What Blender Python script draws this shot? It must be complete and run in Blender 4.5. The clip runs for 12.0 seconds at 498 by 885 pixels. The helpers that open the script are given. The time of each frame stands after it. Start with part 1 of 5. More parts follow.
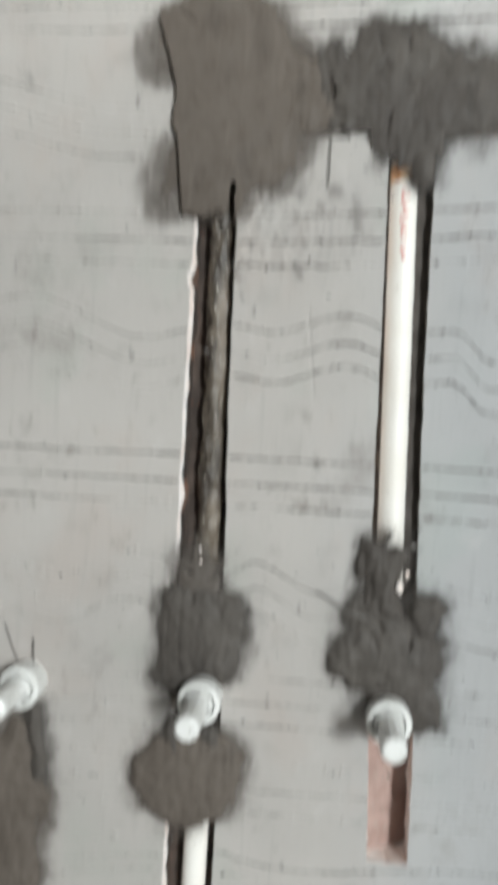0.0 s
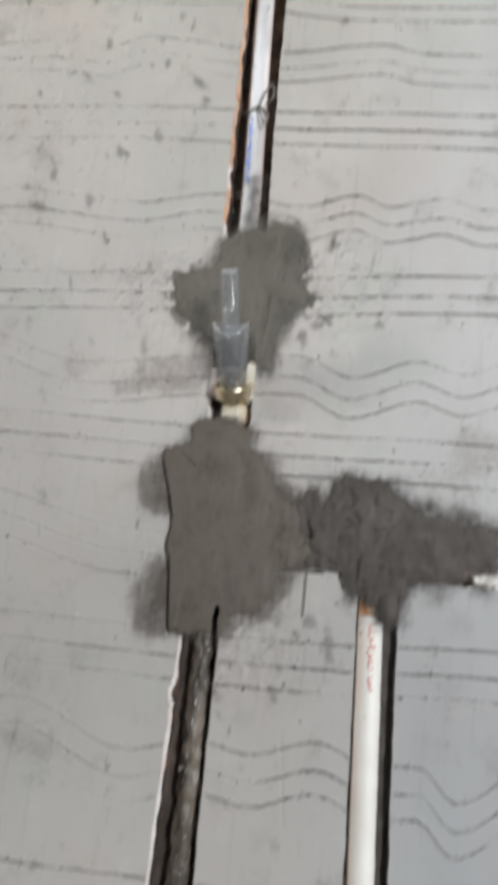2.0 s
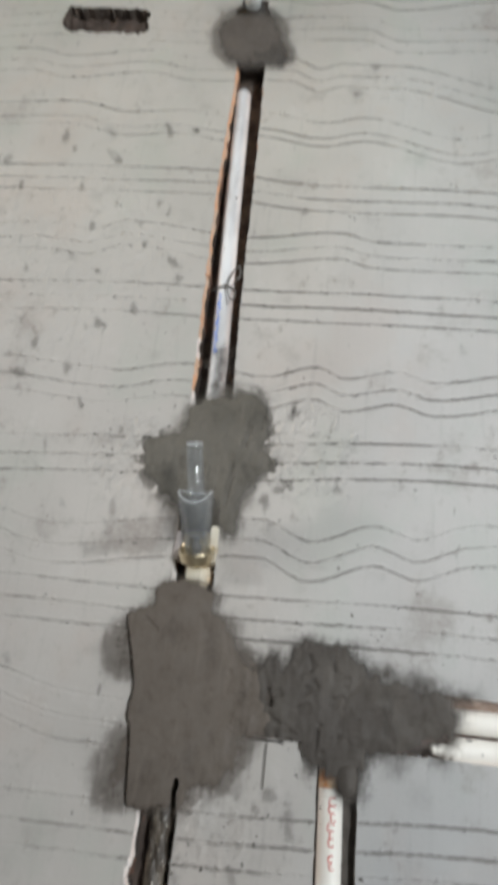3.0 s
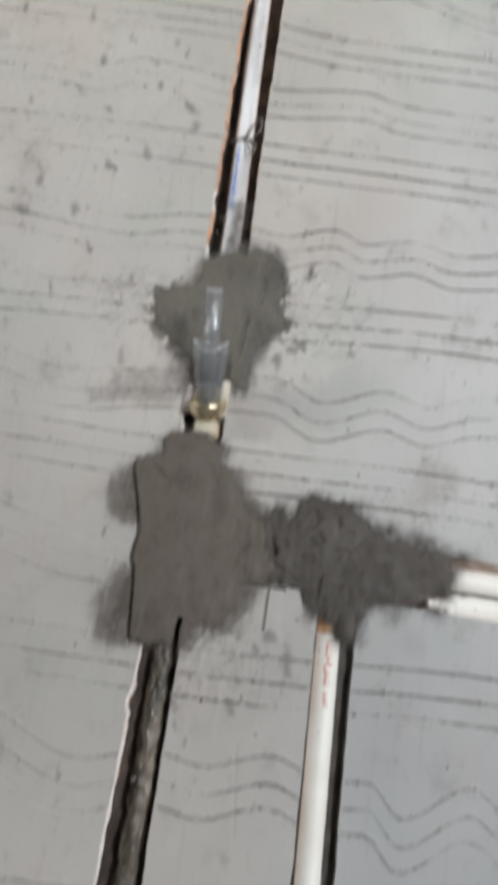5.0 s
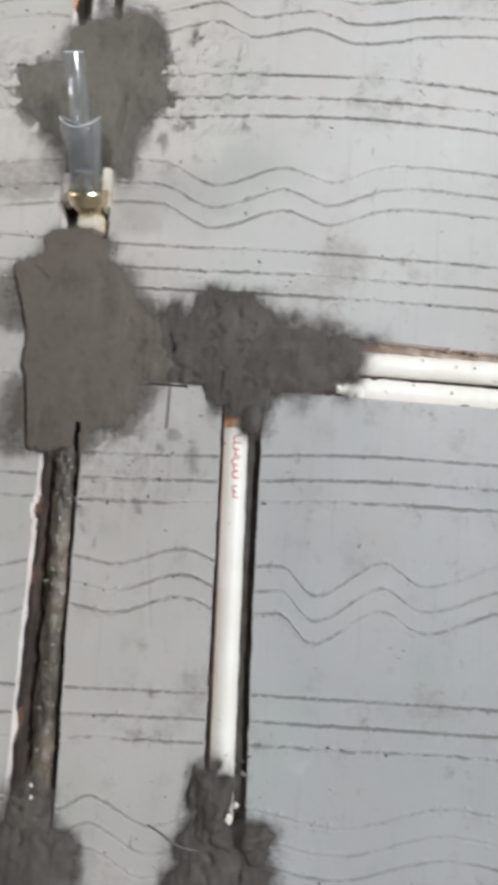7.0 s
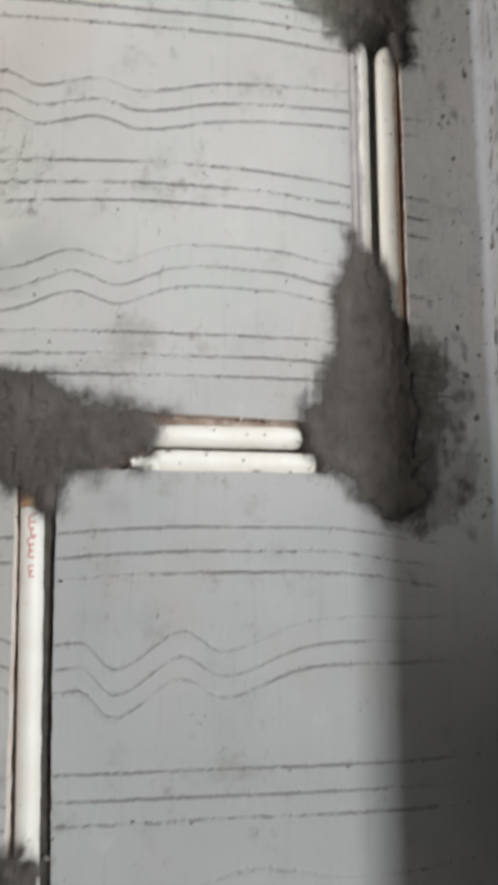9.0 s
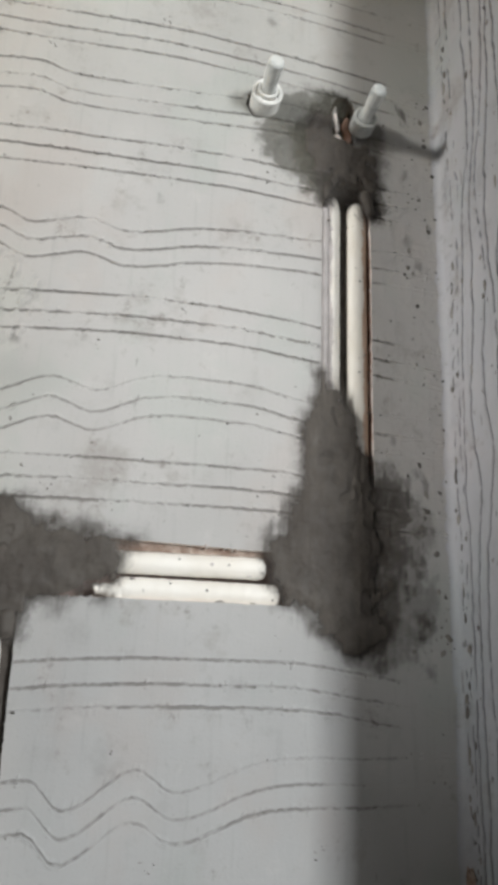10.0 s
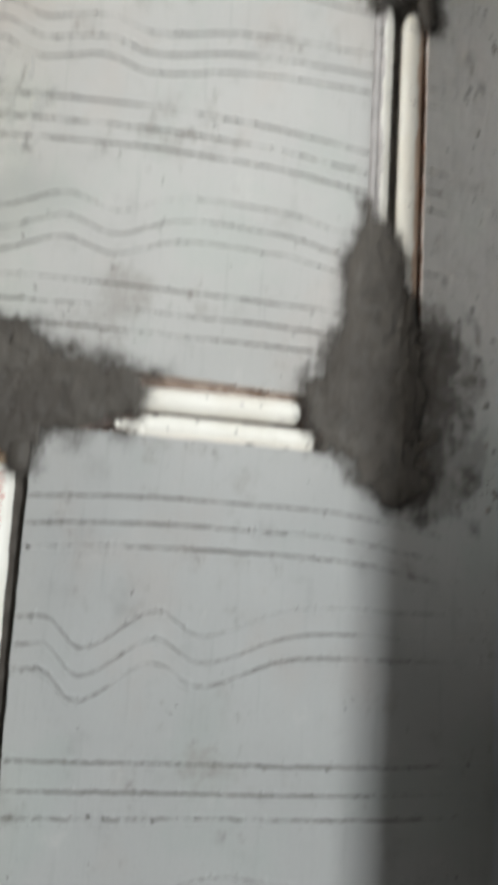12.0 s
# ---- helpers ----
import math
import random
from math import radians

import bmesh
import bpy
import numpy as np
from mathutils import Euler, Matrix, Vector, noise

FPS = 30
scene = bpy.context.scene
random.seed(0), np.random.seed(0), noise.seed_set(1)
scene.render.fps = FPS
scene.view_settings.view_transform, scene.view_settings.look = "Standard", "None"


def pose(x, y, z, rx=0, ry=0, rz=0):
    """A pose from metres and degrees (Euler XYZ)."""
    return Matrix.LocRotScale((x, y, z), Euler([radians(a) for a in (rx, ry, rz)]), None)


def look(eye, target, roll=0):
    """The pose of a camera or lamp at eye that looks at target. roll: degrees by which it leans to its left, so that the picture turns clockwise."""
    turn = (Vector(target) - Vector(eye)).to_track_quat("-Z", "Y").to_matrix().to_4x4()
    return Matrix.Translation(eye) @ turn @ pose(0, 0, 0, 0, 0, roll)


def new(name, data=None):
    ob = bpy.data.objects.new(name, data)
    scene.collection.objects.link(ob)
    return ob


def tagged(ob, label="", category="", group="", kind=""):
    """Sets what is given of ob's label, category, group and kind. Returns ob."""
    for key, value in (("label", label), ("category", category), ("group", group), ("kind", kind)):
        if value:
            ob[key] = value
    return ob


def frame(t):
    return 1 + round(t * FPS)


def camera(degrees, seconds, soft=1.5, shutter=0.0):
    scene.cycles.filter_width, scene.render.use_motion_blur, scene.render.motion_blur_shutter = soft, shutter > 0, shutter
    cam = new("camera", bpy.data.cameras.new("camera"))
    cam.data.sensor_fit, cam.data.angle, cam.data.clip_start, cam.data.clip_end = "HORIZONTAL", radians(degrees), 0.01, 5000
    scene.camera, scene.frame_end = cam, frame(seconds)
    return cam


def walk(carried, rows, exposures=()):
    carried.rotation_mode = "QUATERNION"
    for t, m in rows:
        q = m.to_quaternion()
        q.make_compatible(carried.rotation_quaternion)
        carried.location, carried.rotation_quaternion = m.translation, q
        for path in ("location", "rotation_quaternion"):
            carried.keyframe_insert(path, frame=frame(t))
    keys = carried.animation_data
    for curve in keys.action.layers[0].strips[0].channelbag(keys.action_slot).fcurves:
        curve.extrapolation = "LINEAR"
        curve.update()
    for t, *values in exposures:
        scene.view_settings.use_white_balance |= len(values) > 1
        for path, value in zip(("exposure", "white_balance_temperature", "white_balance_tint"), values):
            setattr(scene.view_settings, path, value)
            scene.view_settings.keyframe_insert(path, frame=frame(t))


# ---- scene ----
cam = camera(40.0, 12.0, soft=5.0, shutter=0.7)
PATH = [
    (0, (0.0133, -0.5274, 0.8261), (-0.1038, 0.4648, 0.7823), 3.50),
    (0.5, (0.0219, -0.5495, 0.9136), (-0.1166, 0.4397, 0.9614), 4.27),
    (1, (0.0164, -0.5593, 0.9314), (-0.0899, 0.4278, 1.0510), 4.48),
    (1.5, (0.0150, -0.5727, 0.9621), (-0.0811, 0.4095, 1.1239), 4.92),
    (2, (-0.0058, -0.5921, 0.9964), (-0.0986, 0.3736, 1.2391), 6.74),
    (2.5, (-0.0027, -0.6129, 1.0236), (-0.0609, 0.3298, 1.3521), 7.42),
    (3, (0.0066, -0.6362, 1.0424), (-0.0703, 0.2825, 1.4299), 6.92),
    (3.2, (-0.0048, -0.6454, 1.0452), (-0.0610, 0.2660, 1.4529), 7.16),
    (4.8, (-0.0213, -0.6182, 1.0025), (-0.0363, 0.3296, 1.3211), 9.23),
    (5, (-0.0391, -0.6045, 0.9803), (-0.0385, 0.3522, 1.2714), 9.19),
    (5.5, (-0.0200, -0.5804, 0.9503), (-0.0512, 0.3998, 1.1459), 9.39),
    (6, (0.0084, -0.5725, 0.9426), (-0.0360, 0.4184, 1.0698), 7.92),
    (6.5, (0.0222, -0.5644, 0.9326), (0.0270, 0.4279, 1.0564), 5.18),
    (7, (0.0458, -0.5629, 0.9346), (0.0844, 0.4307, 1.0407), 4.07),
    (7.5, (0.0720, -0.5617, 0.9343), (0.1407, 0.4310, 1.0326), 3.64),
    (7.7, (0.0868, -0.5599, 0.9392), (0.1688, 0.4334, 1.0207), 2.70),
    (9.3, (0.1635, -0.5978, 0.9828), (0.3102, 0.3731, 1.1722), 0.33),
    (9.5, (0.1653, -0.5974, 0.9879), (0.3150, 0.3656, 1.2121), 0.88),
    (10, (0.1557, -0.6147, 1.0129), (0.3298, 0.3321, 1.2833), 2.18),
    (10.5, (0.1493, -0.6145, 1.0114), (0.3201, 0.3326, 1.2833), 2.60),
    (11, (0.1534, -0.6133, 1.0095), (0.3295, 0.3369, 1.2667), 2.43),
    (11.5, (0.1479, -0.6048, 0.9963), (0.3346, 0.3502, 1.2267), 3.85),
    (12, (0.1561, -0.5443, 0.9503), (0.3185, 0.4289, 1.1128), 3.93),
]
walk(cam, [(t, look(eye, target, roll)) for t, eye, target, roll in PATH],
     [(0.0, 0.25, 6450, 5), (0.5, 0.24, 6420, 9), (1.0, 0.22, 6400, 9), (1.5, 0.07, 6390, 8), (2.0, -0.08, 6390, 9), (2.5, -0.11, 6430, 8), (3.2, -0.22, 6430, 7),
      (4.8, -0.21, 6390, 8), (5.5, -0.03, 6410, 10), (6.0, 0.01, 6370, 10), (7.0, 0.05, 6370, 9), (7.7, -0.15, 6350, 9), (9.3, -0.08, 6580, 8), (11.5, -0.08, 6600, 8), (12.0, -0.06, 6540, 5)])

# ---- world and light: daylight through a side window, low hazy sun through a high ventilator ----
world = bpy.data.worlds.new("daylight")
scene.world = world
world.use_nodes = True
wt = world.node_tree
sky = wt.nodes.new("ShaderNodeTexSky")
sky.sky_type, sky.sun_disc = "NISHITA", False
sky.sun_elevation, sky.sun_rotation = radians(11.6), radians(245.8)
wt.links.new(sky.outputs[0], wt.nodes["Background"].inputs[0])
wt.nodes["Background"].inputs[1].default_value = 0.1


def area(name, eye, target, w, h, watts, colour):
    data = bpy.data.lights.new(name, "AREA")
    data.shape, data.size, data.size_y, data.energy, data.color = "RECTANGLE", w, h, watts, colour
    ob = new(name, data)
    ob.matrix_world = look(eye, target)
    return ob


area("window_daylight", (2.37, -4.18, 1.52), (0.1, 0.0, 1.10), 0.66, 1.44, 212, (0.95, 0.975, 1.0))
sun = bpy.data.lights.new("sun", "SUN")
sun.energy, sun.angle, sun.color = 2.35, radians(7), (0.98, 0.97, 0.955)
new("sun", sun).matrix_world = look((-8.9, -4.0, 2.0), (0.0, 0.0, 0.0))

# ---- materials ----


def material(name):
    m = bpy.data.materials.new(name)
    m.use_nodes = True
    nt = m.node_tree
    return m, nt, nt.nodes["Principled BSDF"]


def node(nt, kind, **values):
    n = nt.nodes.new("ShaderNode" + kind)
    for key, value in values.items():
        n.inputs[key].default_value = value
    return n


def coords(nt, scale=(1, 1, 1)):
    tc = node(nt, "NewGeometry")
    mp = node(nt, "Mapping")
    mp.inputs["Scale"].default_value = scale
    nt.links.new(tc.outputs["Position"], mp.inputs["Vector"])
    return mp.outputs[0]


def noise_tex(nt, vec, scale, detail=4.0, rough=0.55):
    n = node(nt, "TexNoise", Scale=scale, Detail=detail, Roughness=rough)
    nt.links.new(vec, n.inputs["Vector"])
    return n.outputs["Fac"]


def ramp(nt, fac, lo, hi, a=0.0, b=1.0):
    n = node(nt, "MapRange")
    n.interpolation_type = "SMOOTHSTEP"
    for key, v in (("From Min", lo), ("From Max", hi), ("To Min", a), ("To Max", b)):
        n.inputs[key].default_value = v
    nt.links.new(fac, n.inputs["Value"])
    return n.outputs[0]


def math_node(nt, op, a, b):
    n = node(nt, "Math")
    n.operation = op
    for i, v in enumerate((a, b)):
        if isinstance(v, (int, float)):
            n.inputs[i].default_value = v
        else:
            nt.links.new(v, n.inputs[i])
    return n.outputs[0]


def mix(nt, fac, a, b):
    n = node(nt, "Mix")
    n.data_type = "RGBA"
    if isinstance(fac, (int, float)):
        n.inputs[0].default_value = fac
    else:
        nt.links.new(fac, n.inputs[0])
    for i, v in ((6, a), (7, b)):
        if isinstance(v, tuple):
            n.inputs[i].default_value = (*v, 1)
        else:
            nt.links.new(v, n.inputs[i])
    return n.outputs[2]


def tint(nt, fac, a, colour):
    """Multiply a colour by another where fac says so."""
    n = node(nt, "Mix")
    n.data_type, n.blend_type = "RGBA", "MULTIPLY"
    nt.links.new(fac, n.inputs[0])
    nt.links.new(a, n.inputs[6])
    n.inputs[7].default_value = (*colour, 1)
    return n.outputs[2]


def bump(nt, bsdf, height, strength, distance):
    b = node(nt, "Bump", Strength=strength, Distance=distance)
    nt.links.new(height, b.inputs["Height"])
    nt.links.new(b.outputs[0], bsdf.inputs["Normal"])


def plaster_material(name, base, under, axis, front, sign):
    """Grey cement skim; deeper scratches are darker, their shade put into the colour."""
    m, nt, bsdf = material(name)
    p = coords(nt)
    cloud, blot, grain = noise_tex(nt, p, 3.5, 3), noise_tex(nt, p, 28, 5, 0.6), noise_tex(nt, p, 420, 3)
    tilt = node(nt, "Mapping")
    tilt.inputs["Rotation"].default_value = (0.0, 0.6, 0.0)
    tilt.inputs["Scale"].default_value = (70, 70, 22)
    nt.links.new(p, tilt.inputs["Vector"])
    scuff = noise_tex(nt, tilt.outputs[0], 1.0, 3)
    smear = noise_tex(nt, p, 11, 6, 0.7)
    speck = noise_tex(nt, coords(nt, (95, 95, 150)), 1.0, 4, 0.6)
    pit = ramp(nt, speck, 0.70, 0.76)
    col = mix(nt, ramp(nt, cloud, 0.3, 0.7), base, tuple(c * 0.85 for c in base))
    # warm-to-cool light and lens tint are put into the colour by place
    place, hue = node(nt, "SeparateXYZ"), noise_tex(nt, coords(nt, (4.2, 4.2, 3.0)), 1.0, 3)
    nt.links.new(p, place.inputs[0])
    drift = math_node(nt, "MULTIPLY", math_node(nt, "SUBTRACT", hue, 0.5), 0.22)
    across = math_node(nt, "ADD", place.outputs["X"], drift)
    upward = math_node(nt, "ADD", place.outputs["Z"], drift)
    low = ramp(nt, upward, 1.15, 0.95)
    col = tint(nt, ramp(nt, across, 0.0, 0.16), col, (0.975, 0.985, 1.0))
    col = tint(nt, math_node(nt, "MULTIPLY", ramp(nt, across, 0.03, 0.12), low), col, (0.95, 0.972, 0.992))
    col = tint(nt, ramp(nt, across, 0.10, -0.02), col, (1.0, 0.972, 0.945))
    col = tint(nt, ramp(nt, upward, 1.35, 1.75), col, (0.99, 1.0, 0.972))
    patchy = noise_tex(nt, coords(nt, (7.5, 7.5, 6.0)), 1.0, 4, 0.6)
    col = tint(nt, ramp(nt, patchy, 0.52, 0.66), col, (1.0, 0.965, 0.95))
    col = tint(nt, ramp(nt, patchy, 0.48, 0.36), col, (0.955, 0.985, 0.97))
    dirt = noise_tex(nt, coords(nt, (60, 60, 48)), 1.0, 6, 0.7)
    col = tint(nt, math_node(nt, "MULTIPLY", ramp(nt, dirt, 0.55, 0.68), ramp(nt, smear, 0.46, 0.62)), col, (0.66, 0.64, 0.62))
    col = tint(nt, ramp(nt, blot, 0.55, 0.75, 0, 0.5), col, (0.74, 0.73, 0.72))
    col = mix(nt, ramp(nt, blot, 0.42, 0.28, 0, 0.22), col, tuple(min(1, c * 1.15) for c in base))
    brush = noise_tex(nt, coords(nt, (120, 120, 9)), 1.0, 3)
    col = tint(nt, ramp(nt, brush, 0.56, 0.74, 0, 0.3), col, (0.75, 0.75, 0.75))
    col = mix(nt, ramp(nt, smear, 0.56, 0.70, 0, 0.5), col, (0.27, 0.245, 0.225))
    col = mix(nt, ramp(nt, scuff, 0.68, 0.76, 0, 0.6), col, (0.17, 0.155, 0.145))
    col = mix(nt, math_node(nt, "MULTIPLY", pit, 0.7), col, (0.12, 0.11, 0.10))
    col = mix(nt, ramp(nt, grain, 0.62, 0.75, 0, 0.35), col, (0.22, 0.21, 0.2))
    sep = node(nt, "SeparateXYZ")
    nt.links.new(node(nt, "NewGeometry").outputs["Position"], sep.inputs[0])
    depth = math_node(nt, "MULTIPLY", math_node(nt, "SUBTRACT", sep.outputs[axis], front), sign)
    # scratch shade is put into the colour by depth below the surface
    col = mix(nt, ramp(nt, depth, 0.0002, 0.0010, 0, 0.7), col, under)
    nt.links.new(col, bsdf.inputs["Base Color"])
    bsdf.inputs["Roughness"].default_value = 0.85
    h = math_node(nt, "SUBTRACT", math_node(nt, "ADD", math_node(nt, "ADD", math_node(nt, "MULTIPLY", grain, 0.3), blot), math_node(nt, "MULTIPLY", brush, 0.35)), pit)
    bump(nt, bsdf, h, 0.5, 0.0014)
    return m


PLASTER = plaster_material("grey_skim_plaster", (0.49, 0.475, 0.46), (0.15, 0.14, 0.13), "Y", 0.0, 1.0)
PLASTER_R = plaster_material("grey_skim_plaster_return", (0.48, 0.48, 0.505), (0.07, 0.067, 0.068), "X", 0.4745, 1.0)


def simple(name, a, b, scale, rough, bumpy=0.3, dist=0.001, metal=0.0, spots=None, detail=5, stretch=(1, 1, 1)):
    m, nt, bsdf = material(name)
    p = coords(nt, stretch)
    n1, n2 = noise_tex(nt, p, scale, detail), noise_tex(nt, p, scale * 7, 3)
    col = mix(nt, ramp(nt, n1, 0.35, 0.65), a, b)
    if spots:
        col = mix(nt, ramp(nt, n2, spots[1], spots[1] + 0.06), col, spots[0])
    nt.links.new(col, bsdf.inputs["Base Color"])
    nt.links.new(ramp(nt, n1, 0.3, 0.7, rough * 0.8, min(1, rough * 1.2)), bsdf.inputs["Roughness"])
    bsdf.inputs["Metallic"].default_value = metal
    bump(nt, bsdf, math_node(nt, "ADD", n1, math_node(nt, "MULTIPLY", n2, 0.4)), bumpy, dist)
    return m


BRICK = simple("cut_brick", (0.70, 0.38, 0.22), (0.60, 0.44, 0.33), 40, 0.9, 0.6, 0.002, spots=((0.6, 0.52, 0.46), 0.6))
CUT = simple("cut_plaster_edge", (0.90, 0.86, 0.83), (0.83, 0.72, 0.66), 45, 0.9, 0.5, 0.0015, spots=((0.50, 0.24, 0.17), 0.66))
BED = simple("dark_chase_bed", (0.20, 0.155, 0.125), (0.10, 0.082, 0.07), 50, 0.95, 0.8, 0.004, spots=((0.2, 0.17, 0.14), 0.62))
BED_BRICK = simple("brick_chase_bed", (0.44, 0.31, 0.27), (0.34, 0.23, 0.20), 45, 0.95, 0.7, 0.003, spots=((0.4, 0.33, 0.28), 0.6))
# mortar packing with the pipe gaps' shade put into its colour
SHADED_PACKING = simple("shaded_grey_packing", (0.075, 0.064, 0.055), (0.055, 0.047, 0.041), 70, 0.9, 0.5, 0.002)
MUD = simple("cement_slurry", (0.20, 0.165, 0.128), (0.055, 0.044, 0.035), 70, 0.34, 0.8, 0.004, spots=((0.46, 0.42, 0.36), 0.63), stretch=(1, 1, 0.3))
PVC = simple("cream_white_plastic", (0.90, 0.87, 0.82), (0.84, 0.80, 0.735), 18, 0.55, 0.10, 0.0008, spots=((0.5, 0.45, 0.38), 0.70))
SMEAR = simple("cement_smeared_plastic", (0.62, 0.58, 0.57), (0.50, 0.47, 0.46), 60, 0.7, 0.5, 0.002)
LIP = simple("grey_plaster_lip", (0.62, 0.57, 0.55), (0.48, 0.43, 0.41), 60, 0.9, 0.5, 0.002)
PVC_TAN = simple("tan_shaded_plastic", (0.70, 0.54, 0.42), (0.58, 0.42, 0.31), 22, 0.4, 0.1, 0.0006, spots=((0.40, 0.34, 0.28), 0.68))
SHINY = simple("film_wrapped_pipe", (0.92, 0.93, 0.95), (0.62, 0.62, 0.63), 30, 0.22, 0.35, 0.0018, metal=0.12, stretch=(1, 1, 0.25))
SHINY.node_tree.nodes["Principled BSDF"].inputs["Coat Weight"].default_value = 1.0
SHINY.node_tree.nodes["Principled BSDF"].inputs["Coat Roughness"].default_value = 0.05
SHINY.node_tree.nodes["Principled BSDF"].inputs["Specular IOR Level"].default_value = 1.0
PLUG = simple("white_plug_plastic", (0.86, 0.86, 0.84), (0.74, 0.74, 0.71), 60, 0.3, 0.1, 0.0006, spots=((0.36, 0.34, 0.30), 0.62))
GREYPLUG = simple("grey_plug_plastic", (0.56, 0.58, 0.57), (0.66, 0.67, 0.65), 60, 0.3, 0.1, 0.0006)
BRASS = simple("brass", (0.82, 0.73, 0.54), (0.64, 0.53, 0.35), 60, 0.3, 0.1, 0.0004, metal=1.0)
CREAM = simple("cream_fitting_plastic", (0.70, 0.66, 0.56), (0.58, 0.52, 0.42), 60, 0.35, 0.1, 0.0005, spots=((0.5, 0.42, 0.32), 0.66))
PALE = simple("pale_brass", (0.90, 0.85, 0.72), (0.80, 0.72, 0.55), 60, 0.25, 0.1, 0.0004, metal=0.35)
CRUMB = simple("crumbly_mortar", (0.20, 0.185, 0.17), (0.11, 0.10, 0.09), 130, 0.9, 0.3)
nt = CRUMB.node_tree
shade = ramp(nt, node(nt, "NewGeometry").outputs["Random Per Island"], 0.0, 1.0)
nt.links.new(mix(nt, shade, (0.085, 0.078, 0.072), (0.27, 0.255, 0.24)), nt.nodes["Principled BSDF"].inputs["Base Color"])
CHIPPED = simple("chipped_brick_edge", (0.25, 0.17, 0.13), (0.44, 0.36, 0.31), 90, 0.9, 0.7, 0.003, spots=((0.14, 0.11, 0.09), 0.62))
DARK_BRICK = simple("dark_cut_brick", (0.26, 0.13, 0.085), (0.19, 0.12, 0.09), 50, 0.9, 0.6, 0.002, spots=((0.42, 0.33, 0.28), 0.64))
RUST = simple("orange_primer", (0.62, 0.26, 0.09), (0.75, 0.55, 0.36), 120, 0.6, 0.3, 0.0006)
RED_INK = simple("red_ink", (0.52, 0.06, 0.05), (0.62, 0.12, 0.09), 300, 0.5, 0.0)
BLUE_INK = simple("blue_ink", (0.12, 0.22, 0.62), (0.25, 0.36, 0.70), 300, 0.4, 0.0)
WIRE = simple("dark_wire", (0.12, 0.11, 0.10), (0.2, 0.19, 0.18), 200, 0.5, 0.1)
CONCRETE = simple("grey_concrete", (0.38, 0.36, 0.335), (0.29, 0.275, 0.255), 6, 0.9, 0.4, 0.003)
PAINT = simple("grey_cement_wall", (0.20, 0.19, 0.18), (0.16, 0.155, 0.15), 5, 0.9, 0.4, 0.002)


def mortar_material(name, a, b, feather, swipes, cover=0.48):
    """Fresh cement mortar: opaque where thick, a thin broken wash at its edge."""
    m, nt, bsdf = material(name)
    p = coords(nt)
    big, mid, fine = noise_tex(nt, p, 14, 4), noise_tex(nt, p, 75, 8, 0.75), noise_tex(nt, p, 330, 3)
    swipe = noise_tex(nt, coords(nt, (110, 30, 16)), 1.0, 5)
    col = mix(nt, ramp(nt, big, 0.35, 0.65), a, b)
    col = mix(nt, ramp(nt, mid, 0.54, 0.70, 0, 0.4), col, tuple(c * 0.55 for c in a))
    damp = noise_tex(nt, coords(nt, (45, 45, 24)), 1.0, 5, 0.65)
    col = mix(nt, ramp(nt, damp, 0.52, 0.68, 0, 0.5), col, tuple(c * 0.6 for c in a))
    col = mix(nt, ramp(nt, swipe, 0.55, 0.72, 0, 0.35), col, tuple(c * 1.3 for c in b))
    col = mix(nt, ramp(nt, fine, 0.66, 0.74, 0, 0.3), col, tuple(min(1, c * 1.8) for c in b))
    nt.links.new(col, bsdf.inputs["Base Color"])
    nt.links.new(ramp(nt, mid, 0.3, 0.7, 0.6, 0.9), bsdf.inputs["Roughness"])
    h = math_node(nt, "ADD", math_node(nt, "ADD", mid, math_node(nt, "MULTIPLY", fine, 0.2)), math_node(nt, "MULTIPLY", swipe, swipes * 0.5))
    bump(nt, bsdf, h, 0.3, 0.0016)
    if not feather:
        return m
    sep = node(nt, "SeparateXYZ")
    nt.links.new(node(nt, "NewGeometry").outputs["Position"], sep.inputs[0])
    thick = math_node(nt, "MULTIPLY", sep.outputs["Y"], -1.0)
    broken = math_node(nt, "ADD", math_node(nt, "SUBTRACT", mid, 0.5), math_node(nt, "MULTIPLY", math_node(nt, "SUBTRACT", fine, 0.5), 0.5))
    ragged = math_node(nt, "ADD", thick, math_node(nt, "MULTIPLY", broken, feather * 1.1))
    wash = ramp(nt, math_node(nt, "ADD", thick, math_node(nt, "MULTIPLY", broken, 0.0006)), 0.00006, 0.0007, 0, cover)
    body = ramp(nt, ragged, 0.0007, 0.0007 + feather, 0, 1.0 - cover)
    nt.links.new(math_node(nt, "ADD", wash, body), bsdf.inputs["Alpha"])
    return m


MORTAR = mortar_material("grey_brown_mortar", (0.103, 0.084, 0.069), (0.121, 0.100, 0.083), 0.0022, 0.7)
MORTAR_O = mortar_material("olive_grey_mortar", (0.096, 0.086, 0.071), (0.122, 0.110, 0.093), 0.0022, 0.8)
MORTAR_D = mortar_material("dark_rough_mortar", (0.064, 0.055, 0.048), (0.089, 0.078, 0.068), 0.0018, 0.8)
MORTAR_M = mortar_material("brown_grey_mortar", (0.092, 0.078, 0.067), (0.114, 0.098, 0.085), 0.0017, 0.8)
# dark mortar whose tone also holds the shade near the corner
MORTAR_SHADED = mortar_material("dark_shaded_mortar", (0.050, 0.042, 0.036), (0.072, 0.062, 0.053), 0.0020, 0.8)
MORTAR_THIN = mortar_material("thin_olive_mortar_wash", (0.070, 0.067, 0.050), (0.096, 0.091, 0.070), 0.0060, 0.8)
SMUDGE = mortar_material("faint_mortar_smudge", (0.090, 0.080, 0.070), (0.130, 0.120, 0.103), 0.0300, 0.8, 0.32)
